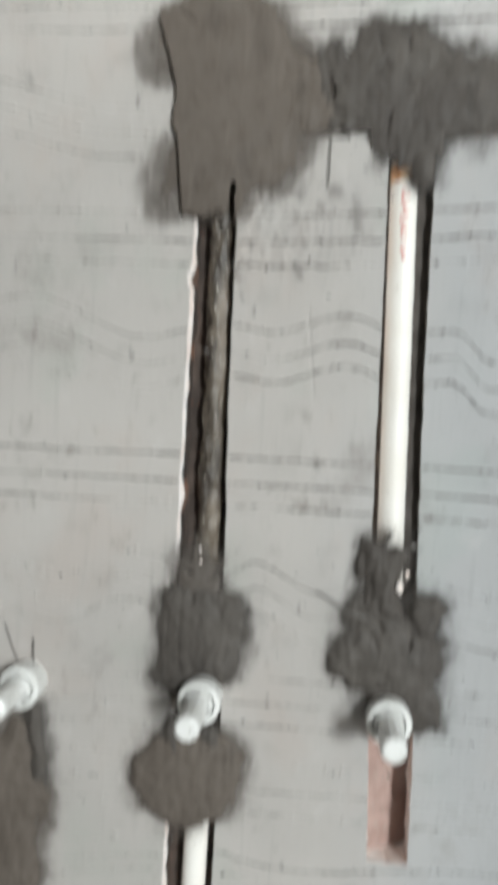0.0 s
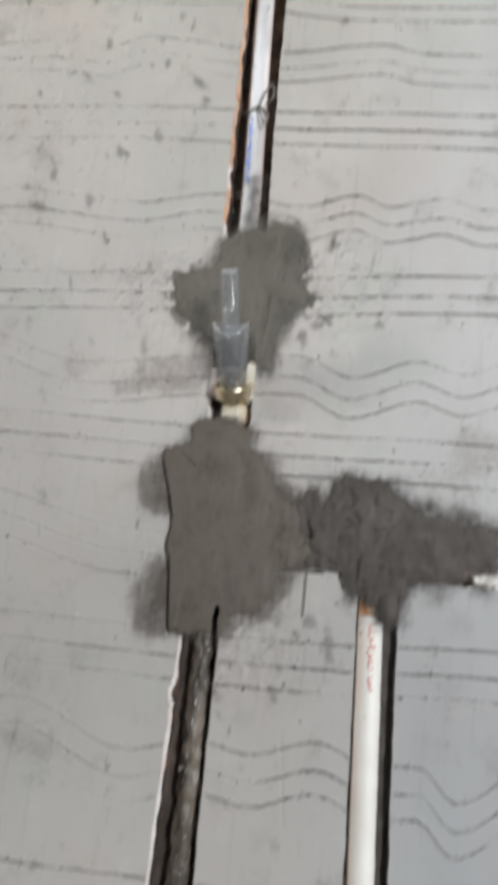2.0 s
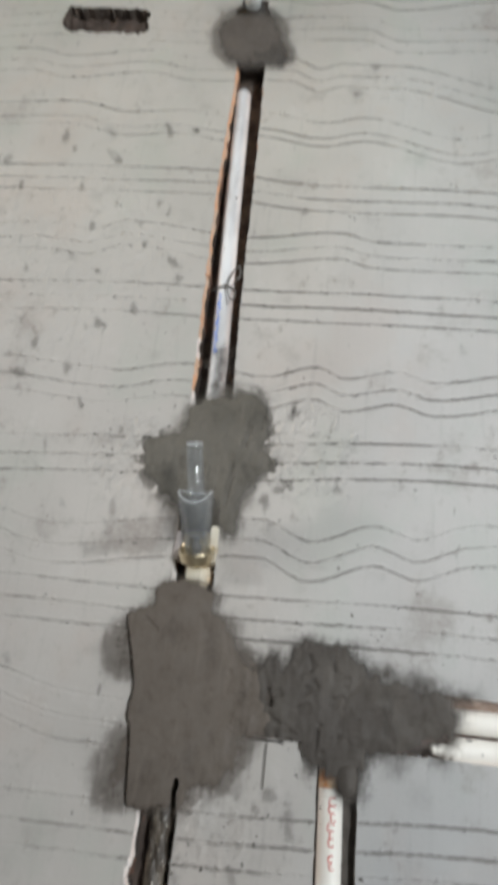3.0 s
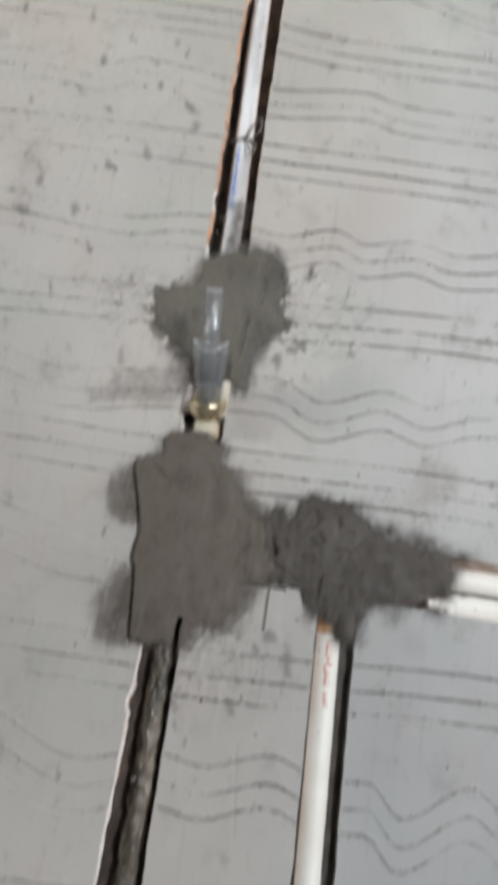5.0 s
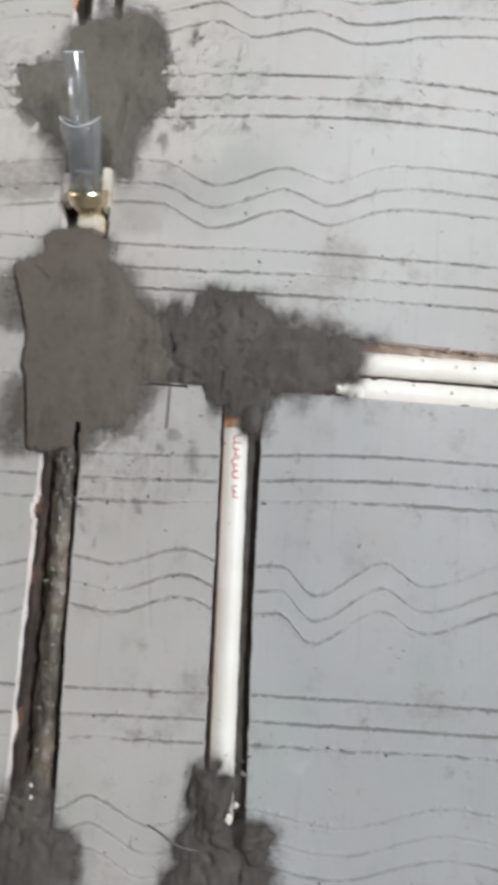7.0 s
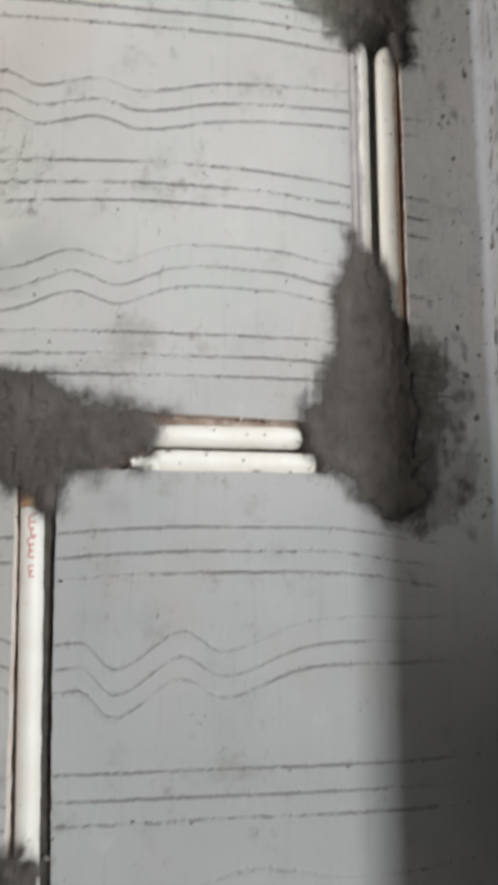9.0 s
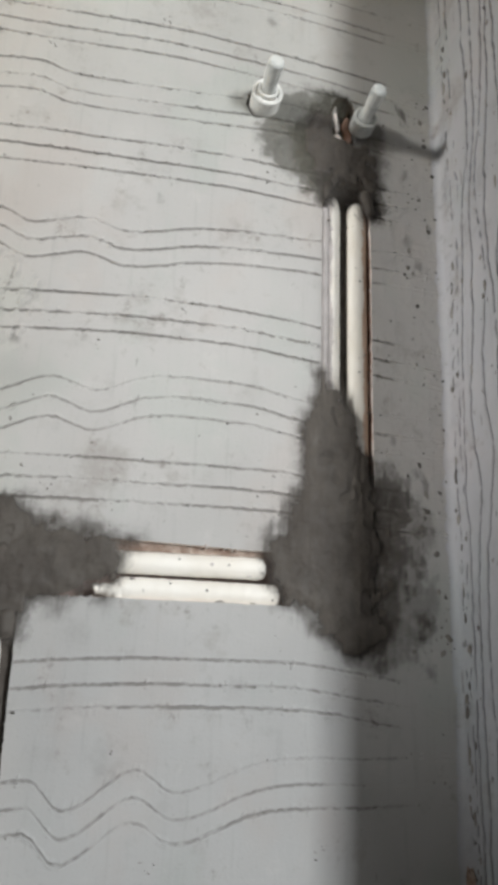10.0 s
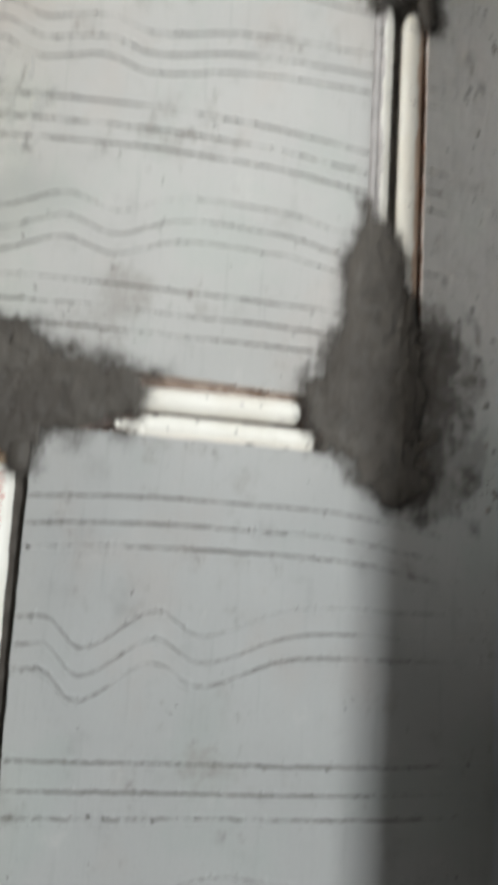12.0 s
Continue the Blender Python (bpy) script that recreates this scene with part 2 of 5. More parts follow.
MORTAR_DEEP = mortar_material("dark_mortar_in_chase", (0.060, 0.050, 0.043), (0.090, 0.077, 0.067), 0.0, 0.8)
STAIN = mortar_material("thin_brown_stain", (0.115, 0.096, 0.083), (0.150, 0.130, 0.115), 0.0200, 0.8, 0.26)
# brown slurry, darkened further: recess and pipe shade is in the colour
SHADED_SLURRY_BED = simple("shaded_slurry_bed", (0.095, 0.068, 0.054), (0.050, 0.038, 0.032), 55, 0.9, 0.8, 0.004, spots=((0.17, 0.08, 0.055), 0.64), stretch=(1, 1, 0.4))


def clear_material():
    """Thin clear plastic: seen through, with a light gloss."""
    m, nt, _ = material("clear_plastic")
    see, gloss, both = node(nt, "BsdfTransparent"), node(nt, "BsdfGlossy", Roughness=0.06), node(nt, "MixShader")
    see.inputs[0].default_value = (0.955, 0.965, 0.975, 1)
    both.inputs[0].default_value = 0.08
    nt.links.new(see.outputs[0], both.inputs[1])
    nt.links.new(gloss.outputs[0], both.inputs[2])
    haze, all_three = node(nt, "BsdfDiffuse"), node(nt, "MixShader")
    haze.inputs[0].default_value = (0.8, 0.82, 0.84, 1)
    all_three.inputs[0].default_value = 0.035
    nt.links.new(both.outputs[0], all_three.inputs[1])
    nt.links.new(haze.outputs[0], all_three.inputs[2])
    nt.links.new(all_three.outputs[0], nt.nodes["Material Output"].inputs["Surface"])
    return m


CLEAR = clear_material()
# the cap edges' bright highlights are put into this whitish colour
EDGE_GLINT = simple("plastic_edge_glint", (0.86, 0.88, 0.90), (0.80, 0.82, 0.84), 60, 0.15, 0.05, 0.0004)
EDGE_GLINT.node_tree.nodes["Principled BSDF"].inputs["Alpha"].default_value = 0.55

# ---- building helpers ----


def part(name, bm, mat, parent=None, label="", smooth=False):
    me = bpy.data.meshes.new(name)
    if smooth:
        for f in bm.faces:
            f.smooth = True
    bm.to_mesh(me)
    bm.free()
    for m in mat if isinstance(mat, (list, tuple)) else (mat,):
        me.materials.append(m)
    ob = new(name, me)
    if parent:
        ob.parent = parent
    return tagged(ob, label) if label else ob


def mesh_object(name, verts, faces, mats, indices=None, parent=None, smooth=False):
    me = bpy.data.meshes.new(name)
    me.from_pydata(verts, [], faces)
    for m in mats:
        me.materials.append(m)
    if indices is not None:
        me.polygons.foreach_set("material_index", indices)
    me.polygons.foreach_set("use_smooth", [smooth] * len(me.polygons))
    me.update()
    ob = new(name, me)
    if parent:
        ob.parent = parent
    return ob


def empty(name, place=(0, 0, 0), **tags):
    ob = new(name)
    ob.location = place
    ob.empty_display_size = 0.02
    return tagged(ob, **tags)


def fnoise(x, z, scale, seed=0.0):
    return noise.noise(Vector((x * scale, seed * 7.31, z * scale)))


def knots(*flat):
    """A smooth line through (place, value) pairs, flat beyond its ends."""
    xs, vs = np.array(flat[0::2]), np.array(flat[1::2])
    slopes = np.gradient(vs, xs)
    for i in range(1, len(xs) - 1):
        if (vs[i] - vs[i - 1]) * (vs[i + 1] - vs[i]) <= 0:
            slopes[i] = 0

    def line(x):
        x = np.asarray(x, float)
        i = np.clip(np.searchsorted(xs, x) - 1, 0, len(xs) - 2)
        d = xs[i + 1] - xs[i]
        u = np.clip((x - xs[i]) / d, 0, 1)
        return ((1 + 2 * u) * (1 - u) ** 2 * vs[i] + u * (1 - u) ** 2 * d * slopes[i]
                + u * u * (3 - 2 * u) * vs[i + 1] - u * u * (1 - u) * d * slopes[i + 1])

    return line


def solid_box(bm, lo, hi):
    vs = [bm.verts.new((x, y, z)) for x in (lo[0], hi[0]) for y in (lo[1], hi[1]) for z in (lo[2], hi[2])]
    for f in ((0, 1, 3, 2), (4, 6, 7, 5), (0, 4, 5, 1), (2, 3, 7, 6), (0, 2, 6, 4), (1, 5, 7, 3)):
        bm.faces.new([vs[i] for i in f])


def sweep(bm, path, radii, sides=20, caps=True, wobble=0.0, seed=0.0):
    """A round body along a path of points."""
    path = [Vector(p) for p in path]
    rings = []
    ref = Vector((0, 0, 1)) if abs((path[-1] - path[0]).normalized().z) < 0.8 else Vector((0, 1, 0))
    for i, p in enumerate(path):
        d = (path[min(i + 1, len(path) - 1)] - path[max(i - 1, 0)]).normalized()
        u = d.cross(ref).normalized()
        w = u.cross(d)
        ring = []
        for k in range(sides):
            a = 2 * math.pi * k / sides
            n = u * math.cos(a) + w * math.sin(a)
            r = radii[i] if isinstance(radii, (list, tuple)) else radii
            if wobble:
                q = (p + n * r) * 120
                r += wobble * (noise.noise(q + Vector((seed, 0, 0))) + 0.6 * noise.noise(q * 2.7))
            ring.append(bm.verts.new(p + n * r))
        rings.append(ring)
    for a, b in zip(rings, rings[1:]):
        for k in range(sides):
            bm.faces.new((a[k], a[(k + 1) % sides], b[(k + 1) % sides], b[k]))
    if caps:
        bm.faces.new(rings[0][::-1])
        bm.faces.new(rings[-1])
    return rings


def lathe(bm, base, axis, profile, sides=28, closed=False):
    """A turned body: profile of (distance along the axis, radius)."""
    axis = Vector(axis).normalized()
    base = Vector(base)
    u = axis.orthogonal().normalized()
    w = axis.cross(u)
    rings = []
    for d, r in profile:
        rings.append([bm.verts.new(base + axis * d + (u * math.cos(2 * math.pi * k / sides) + w * math.sin(2 * math.pi * k / sides)) * r)
                      for k in range(sides)])
    pairs = list(zip(rings, rings[1:])) + ([(rings[-1], rings[0])] if closed else [])
    for a, b in pairs:
        for k in range(sides):
            bm.faces.new((a[k], a[(k + 1) % sides], b[(k + 1) % sides], b[k]))
    if not closed:
        bm.faces.new(rings[0][::-1])
        bm.faces.new(rings[-1])
    bmesh.ops.recalc_face_normals(bm, faces=bm.faces)


# ---- the back wall: skim coat with combed scratches, chases cut into it ----
CORNER = 0.4745
XL, XR, ZB, ZT = -0.50, CORNER, 0.36, 2.12

STROKES = []  # centre line, offset, start, end, depth


def stroke(*flat, up=0.0205, down=0.018, start=-9.0, end=9.0, depth=1.0):
    line = knots(*flat)
    for off in (up, 0.0, -down):
        STROKES.append((line, off, start, end, depth))


stroke(-0.5, 0.400, 0.47, 0.408, depth=0.55)
stroke(-0.5, 0.458, -0.2, 0.45, -0.1, 0.465, 0.0, 0.452, 0.15, 0.470, 0.3, 0.458, 0.47, 0.466, up=0.015, down=0.012, depth=0.5)
stroke(-0.5, 0.518, -0.04, 0.527, 0.124, 0.534, 0.47, 0.540, depth=0.55)
stroke(-0.5, 0.580, -0.194, 0.585, -0.041, 0.597, 0.119, 0.602, 0.47, 0.606, depth=0.55)
stroke(-0.4, 0.685, -0.31, 0.668, -0.247, 0.673, -0.198, 0.664, -0.14, 0.690, -0.10, 0.683, -0.062, 0.678, -0.038, 0.689, 0.010, 0.669, 0.07, 0.686,
       0.157, 0.674, 0.247, 0.693, 0.331, 0.682, 0.42, 0.69, depth=0.55)
stroke(-0.5, 0.762, -0.15, 0.768, 0.1, 0.772, 0.33, 0.771, 0.47, 0.777, depth=1.1)
stroke(-0.4, 0.872, -0.32, 0.866, -0.23, 0.888, -0.136, 0.859, -0.075, 0.873, -0.035, 0.868, 0.022, 0.883, 0.06, 0.872,
       0.10, 0.875, 0.129, 0.853, 0.185, 0.882, 0.218, 0.866, 0.288, 0.888, 0.384, 0.892, 0.47, 0.895, depth=0.74)
stroke(-0.5, 0.950, -0.25, 0.955, 0.036, 0.960, 0.14, 0.968, 0.29, 0.970, 0.34, 0.967, 0.39, 0.960, 0.47, 0.950, depth=0.85)
stroke(-0.45, 1.050, -0.30, 1.062, -0.262, 1.056, -0.188, 1.038, -0.12, 1.036, 0.3, 1.030, end=-0.13, depth=0.7)
stroke(-0.5, 1.128, -0.27, 1.134, -0.013, 1.136, 0.08, 1.140, 0.29, 1.142, 0.34, 1.137, 0.47, 1.128)
stroke(-0.42, 1.20, -0.34, 1.212, -0.229, 1.187, -0.115, 1.203, -0.026, 1.211, 0.022, 1.194, 0.085, 1.215, 0.121, 1.205,
       0.167, 1.222, 0.257, 1.225, 0.32, 1.215, 0.47, 1.205, depth=0.7)
stroke(-0.5, 1.266, -0.294, 1.276, -0.184, 1.284, -0.028, 1.289, 0.05, 1.298, 0.18, 1.305, 0.26, 1.303, 0.339, 1.295, 0.47, 1.28, depth=1.2)
stroke(-0.42, 1.350, -0.318, 1.367, -0.205, 1.360, -0.122, 1.375, -0.04, 1.367, 0.016, 1.383, 0.045, 1.372, 0.10, 1.384,
       0.136, 1.375, 0.21, 1.389, 0.334, 1.394, 0.47, 1.39, depth=0.9)
stroke(-0.5, 1.456, -0.345, 1.465, -0.216, 1.473, -0.06, 1.475, 0.116, 1.481, 0.229, 1.482, 0.317, 1.477, 0.47, 1.466, depth=1.25)
stroke(-0.42, 1.54, -0.313, 1.550, -0.264, 1.545, -0.22, 1.561, -0.073, 1.548, 0.03, 1.562, 0.07, 1.553, 0.157, 1.554,
       0.30, 1.56, 0.47, 1.55, down=0.0165)
stroke(-0.5, 1.634, -0.249, 1.643, -0.123, 1.647, -0.06, 1.636, 0.2, 1.635, 0.345, 1.622, 0.47, 1.605, depth=1.15)
stroke(-0.42, 1.736, -0.322, 1.745, -0.252, 1.730, -0.179, 1.738, -0.127, 1.730, -0.077, 1.740, -0.004, 1.728, 0.052, 1.741,
       0.166, 1.713, 0.222, 1.723, 0.47, 1.70, up=0.026, down=0.0135)
stroke(-0.446, 1.84, -0.399, 1.844, -0.349, 1.833, -0.236, 1.850, -0.18, 1.839, -0.051, 1.846, -0.012, 1.829, 0.018, 1.840,
       0.093, 1.840, 0.217, 1.806, 0.47, 1.79, up=0.022, down=0.02)
stroke(-0.5, 1.90, -0.35, 1.918, -0.2, 1.912, 0.044, 1.931, 0.091, 1.910, 0.228, 1.919, 0.47, 1.90, up=0.024, down=0.022, depth=0.7)
stroke(-0.5, 1.985, -0.3, 2.01, -0.09, 2.005, -0.024, 1.999, 0.04, 2.006, 0.089, 1.992, 0.232, 2.018, 0.47, 2.0, up=0.028, down=0.02)

# chases: left edge, right edge (lines over z), bottom and top; or the flat ones along x
UPRIGHT = [
    (knots(0.36, -0.098, 0.60, -0.098), knots(0.36, -0.057, 0.60, -0.058), 0.36, 0.60),
    (knots(0.60, -0.102, 0.746, -0.1022, 0.857, -0.1026, 0.914, -0.1024, 0.928, -0.1052, 0.945, -0.1022, 1.05, -0.103),
     knots(0.60, -0.060, 0.70, -0.0625, 0.88, -0.0678, 0.95, -0.0685, 1.0, -0.0690, 1.05, -0.070), 0.60, 1.05),
    (knots(0.484, 0.0630, 0.584, 0.0575, 0.732, 0.0500, 0.90, 0.0464, 1.014, 0.0434, 1.07, 0.042),
     knots(0.484, 0.0940, 0.588, 0.0915, 0.708, 0.0857, 1.014, 0.0775, 1.07, 0.077), 0.484, 1.07),
    (knots(1.13, -0.1045, 1.17, -0.1045, 1.36, -0.113, 1.50, -0.118, 1.61, -0.1215, 1.77, -0.1225, 1.95, -0.125),
     knots(1.13, -0.063, 1.17, -0.064, 1.36, -0.0695, 1.50, -0.0752, 1.62, -0.0780, 1.82, -0.0845, 1.95, -0.09), 1.13, 1.95),
    (knots(1.03, 0.339, 1.6, 0.339), knots(1.03, 0.3935, 1.6, 0.393), 1.03, 1.51),
    (knots(1.54, 0.350, 1.556, 0.349, 1.57, 0.351, 1.58, 0.3475, 1.594, 0.350, 1.604, 0.355), knots(1.54, 0.374, 1.58, 0.376, 1.594, 0.374, 1.604, 0.368), 1.543, 1.604),
    (knots(1.90, -0.366, 1.92, -0.377, 1.96, -0.372), knots(1.90, -0.268, 1.908, -0.256, 1.918, -0.253, 1.93, -0.258, 1.942, -0.255, 1.952, -0.262), 1.903, 1.952),
    (knots(1.560, 0.2585, 1.565, 0.2545, 1.576, 0.2520, 1.586, 0.2540, 1.593, 0.260), knots(1.55, 0.272, 1.60, 0.272), 1.560, 1.593),
    (knots(1.061, -0.0018, 1.096, -0.0128), knots(1.061, 0.0046, 1.096, -0.0066), 1.062, 1.0950),
    (knots(1.86, -0.134, 1.955, -0.136, 1.97, -0.129, 1.99, -0.132), knots(1.86, -0.090, 1.955, -0.089, 1.97, -0.094, 1.99, -0.088), 1.948, 1.981),
]
LEVEL = [(knots(0.06, 1.0392, 0.40, 1.0392), knots(0.06, 1.0905, 0.18, 1.0898, 0.28, 1.0870, 0.40, 1.087), 0.07, 0.312),
         (knots(-0.05, 1.0352, 0.05, 1.0382), knots(-0.05, 1.0372, 0.0, 1.0385, 0.05, 1.0405), -0.031, 0.021)]


def scratch_depth(x, z, n, base):
    d = base * (0.78 + 0.7 * fnoise(x, z, 9, n) + 0.4 * fnoise(x, z, 60, n + 3) + 0.5 * fnoise(x, z, 260, n + 9))
    worn = 0.35 * max(0.0, min(1.0, (-0.105 - x) / 0.03)) * max(0.0, min(1.0, (1.10 - z) / 0.06))
    bold = 0.6 * math.exp(-((x + 0.19) / 0.06) ** 2 - ((z - 1.285) / 0.04) ** 2) + 0.6 * math.exp(-(x / 0.05) ** 2 - ((z - 1.31) / 0.05) ** 2)
    return max(0.0, d) * 0.0012 * (1.0 - worn + bold)


def back_wall():
    cols = list(np.arange(XL, XR + 1e-6, 0.0017)) + [XR]
    cols = [c for c in cols if not -0.0045 < c < 0.002] + [-0.0042, -0.0031, -0.0024, -0.0017, -0.001, 0.0]
    xs = np.array(sorted(set(np.round(cols, 5))))
    order = sorted(STROKES, key=lambda s: float(s[0](0.1)) + s[1])
    rows, deps = [], []

    def add(z, d):
        rows.append(z)
        deps.append(d)

    zero = np.zeros(len(xs))
    last = zero + ZB
    add(last, zero)
    for n, (line, off, start, end, depth) in enumerate(order):
        centre = line(xs) + off + np.array([0.0006 * fnoise(x, 0, 70, n) + 0.0011 * fnoise(x, 1, 14, n) + 0.0010 * fnoise(x, 2, 330, n) for x in xs])
        fill = max(1, int(float(np.mean(centre - last)) / 0.0038))
        low = centre - 0.0019
        for k in range(1, fill + 1):
            add(last + (low - last) * k / (fill + 1), zero)
        d = np.array([scratch_depth(x, 0, n, depth) * (start <= x <= end) * float(np.clip((0.435 - x) / 0.03, 0.12, 1)) for x in xs])
        burr = np.array([(0.0004 * max(0, 0.2 + fnoise(x, 5, 40, n)) + 0.0026 * max(0, fnoise(x, 6, 220, n) - 0.15)) * (start <= x <= end) for x in xs])
        wide = np.array([(1.0 if depth > 0.9 else 1.3) + 0.35 * fnoise(x, 2, 25, n) + 0.8 * fnoise(x, 8, 290, n) for x in xs])
        add(low, -burr * 0.6)
        add(centre - 0.0008 * wide, d * 0.75)
        add(centre, d)
        add(centre + 0.0007 * wide, d * 0.8)
        add(centre + 0.0018, -burr)
        last = centre + 0.0018
    fill = max(1, int((ZT - float(np.mean(last))) / 0.0038))
    for k in range(1, fill + 1):
        add(last + (ZT - last) * k / fill, zero)
    Z, D = np.array(rows), np.array(deps)
    X = np.tile(xs, (len(rows), 1))
    # the thin upright crack below the patches
    crack = (Z > 0.999) & (Z < 1.045)
    D = np.where(crack & (abs(X + 0.0017) < 0.0009), np.maximum(D, 0.0016), D)
    # a faint upright scratch across the wavy lines
    faint = (Z > 0.838) & (Z < 0.91) & (abs(X + 0.001 + (Z - 0.84) * 0.13) < 0.0011)
    D = np.where(faint, np.maximum(D, 0.00035), D)
    # rougher ground where the trowel dragged
    for px, pz, rx, rz, amp in ((0.015, 1.305, 0.06, 0.065, 0.0030), (-0.165, 1.285, 0.05, 0.055, 0.0032), (0.44, 1.30, 0.05, 0.35, 0.0006), (-0.045, 0.970, 0.06, 0.04, 0.0012),
                                (-0.28, 1.52, 0.14, 0.16, 0.0012), (0.10, 1.82, 0.06, 0.03, 0.0016)):
        for r, c in zip(*np.nonzero(((X - px) / rx) ** 2 + ((Z - pz) / rz) ** 2 < 1)):
            x, z = X[r, c], Z[r, c]
            m = 1 - ((x - px) / rx) ** 2 - ((z - pz) / rz) ** 2
            D[r, c] -= amp * min(1.0, 2 * m) * max(0.0, fnoise(x, z, 95, 51) + 0.6 * fnoise(x, z, 210, 52) + 0.15)
    inside = np.zeros((len(rows) - 1, len(xs) - 1), bool)
    half = len(rows)
    for left, right, lo, hi in UPRIGHT:
        for edge in (left, right):
            for r in range(half):
                zc = Z[r].mean()
                if lo - 0.02 < zc < hi + 0.02:
                    e = float(edge(zc)) + (0.0020 if edge is left and lo == 1.13 else 0.0007) * fnoise(0, zc, 60, lo) + (0.0012 * fnoise(0, zc, 210, lo) if lo > 1.12 else 0.0)
                    c = int(np.argmin(abs(X[r] - e)))
                    X[r, c], D[r, c] = e, min(D[r, c], 0.0003)
        for zz in (lo, hi):
            for c in range(len(xs)):
                if float(left(zz)) - 0.004 < xs[c] < float(right(zz)) + 0.004:
                    r = int(np.argmin(abs(Z[:, c] - zz)))
                    if 0 < r < half - 1:
                        Z[r, c], D[r, c] = zz + (0.0065 * fnoise(xs[c], zz, 75) if lo == 1.903 else 0.0008 * fnoise(xs[c], zz, 120)), 0.0
    for low, high, lo, hi in LEVEL:
        for edge in (low, high):
            for c in range(len(xs)):
                if lo - 0.004 < xs[c] < hi + 0.004:
                    e = float(edge(xs[c])) + 0.0006 * fnoise(xs[c], 0, 90, 4)
                    r = int(np.argmin(abs(Z[:, c] - e)))
                    Z[r, c], D[r, c] = e, 0.0
    cx = (X[:-1, :-1] + X[1:, :-1] + X[:-1, 1:] + X[1:, 1:]) / 4
    cz = (Z[:-1, :-1] + Z[1:, :-1] + Z[:-1, 1:] + Z[1:, 1:]) / 4
    for left, right, lo, hi in UPRIGHT:
        inside |= (cx > left(cz)) & (cx < right(cz)) & (cz > lo) & (cz < hi)
    for low, high, lo, hi in LEVEL:
        inside |= (cz > low(cx)) & (cz < high(cx)) & (cx > lo) & (cx < hi)
    w = len(xs)
    verts = np.stack([X, D, Z], -1).reshape(-1, 3).tolist()
    keep = ~inside
    idx = np.arange(half * w).reshape(half, w)
    faces, mats = [], []
    for r in range(half - 1):
        for c in range(w - 1):
            if keep[r, c]:
                faces.append((int(idx[r, c]), int(idx[r, c + 1]), int(idx[r + 1, c + 1]), int(idx[r + 1, c])))
                mats.append(0)
    # the cut sides of the chases: skim coat first, then brick
    deep, mid = {}, {}

    def back(v):
        if v not in deep:
            x, _, z = verts[v]
            j = 0.0025
            slope = 0.0028 + 0.0022 * fnoise(x, z, 70, 33) if z > 1.13 and -0.14 < x < -0.0995 and z < 1.9 else 0.0
            if z < 1.04 and -0.11 < x < -0.097:
                slope = 0.0021 + 0.0017 * fnoise(x, z, 60, 35)
            mid[v] = len(verts)
            verts.append([x + slope + j * 0.3 * fnoise(x, z, 150, 2), 0.004 + slope + 0.003 * fnoise(x, z, 50, 8), z + j * 0.3 * fnoise(x, z, 150, 5)])
            deep[v] = len(verts)
            verts.append([x + slope + j * fnoise(x, z, 80, 12), 0.034, z + j * fnoise(x, z, 80, 15)])
        return mid[v], deep[v]

    def side(a, b):
        (ma, da), (mb, db) = back(a), back(b)
        faces.extend([(a, b, mb, ma), (ma, mb, db, da)])
        x, _, z = verts[a]
        # holes and slots: their shade is put in as the dark bed colour
        if z > 1.85 or -0.034 < x < 0.032 or (z > 1.495 and x > 0.2):
            mats.extend([3, 3])
        elif 0.066 < x < 0.1 and 0.6 < z < 1.038:
            mats.extend([3, 3])
        else:
            orange = z > 1.26 and x < -0.0995 and fnoise(x, z, 30, 6) > -0.25 - (z - 1.45)
            mats.extend([5, 4] if x > 0.3 else [1 if orange else 2, (4 if fnoise(x, z, 45, 9) > 0.12 else 6) if x < -0.095 else 1 if z > 1.1 else 2])

    for r in range(half - 1):
        for c in range(w - 1):
            if not inside[r, c]:
                continue
            a, b, d, e = (int(v) for v in (idx[r, c], idx[r, c + 1], idx[r + 1, c + 1], idx[r + 1, c]))
            if r == 0 or not inside[r - 1, c]:
                side(a, b)
            if not inside[r + 1, c] if r + 1 < half - 1 else True:
                side(d, e)
            if not inside[r, c - 1]:
                side(e, a)
            if not inside[r, c + 1]:
                side(b, d)
    # the plain rest of the wall
    for x0, x1, z0, z1 in ((-2.4, XL, 0, 2.5), (XL, XR, 0, ZB), (XL, XR, ZT, 2.5)):
        k = len(verts)
        verts += [[x0, 0, z0], [x1, 0, z0], [x1, 0, z1], [x0, 0, z1]]
        faces.append((k, k + 1, k + 2, k + 3))
        mats.append(0)
    ob = mesh_object("wall_back", verts, faces, [PLASTER, BRICK, CUT, BED, DARK_BRICK, LIP, SHADED_SLURRY_BED], mats, smooth=False)
    return tagged(ob, "grey skim-coated wall scored with combed scratch lines", "wall", kind="structure")


wall = back_wall()


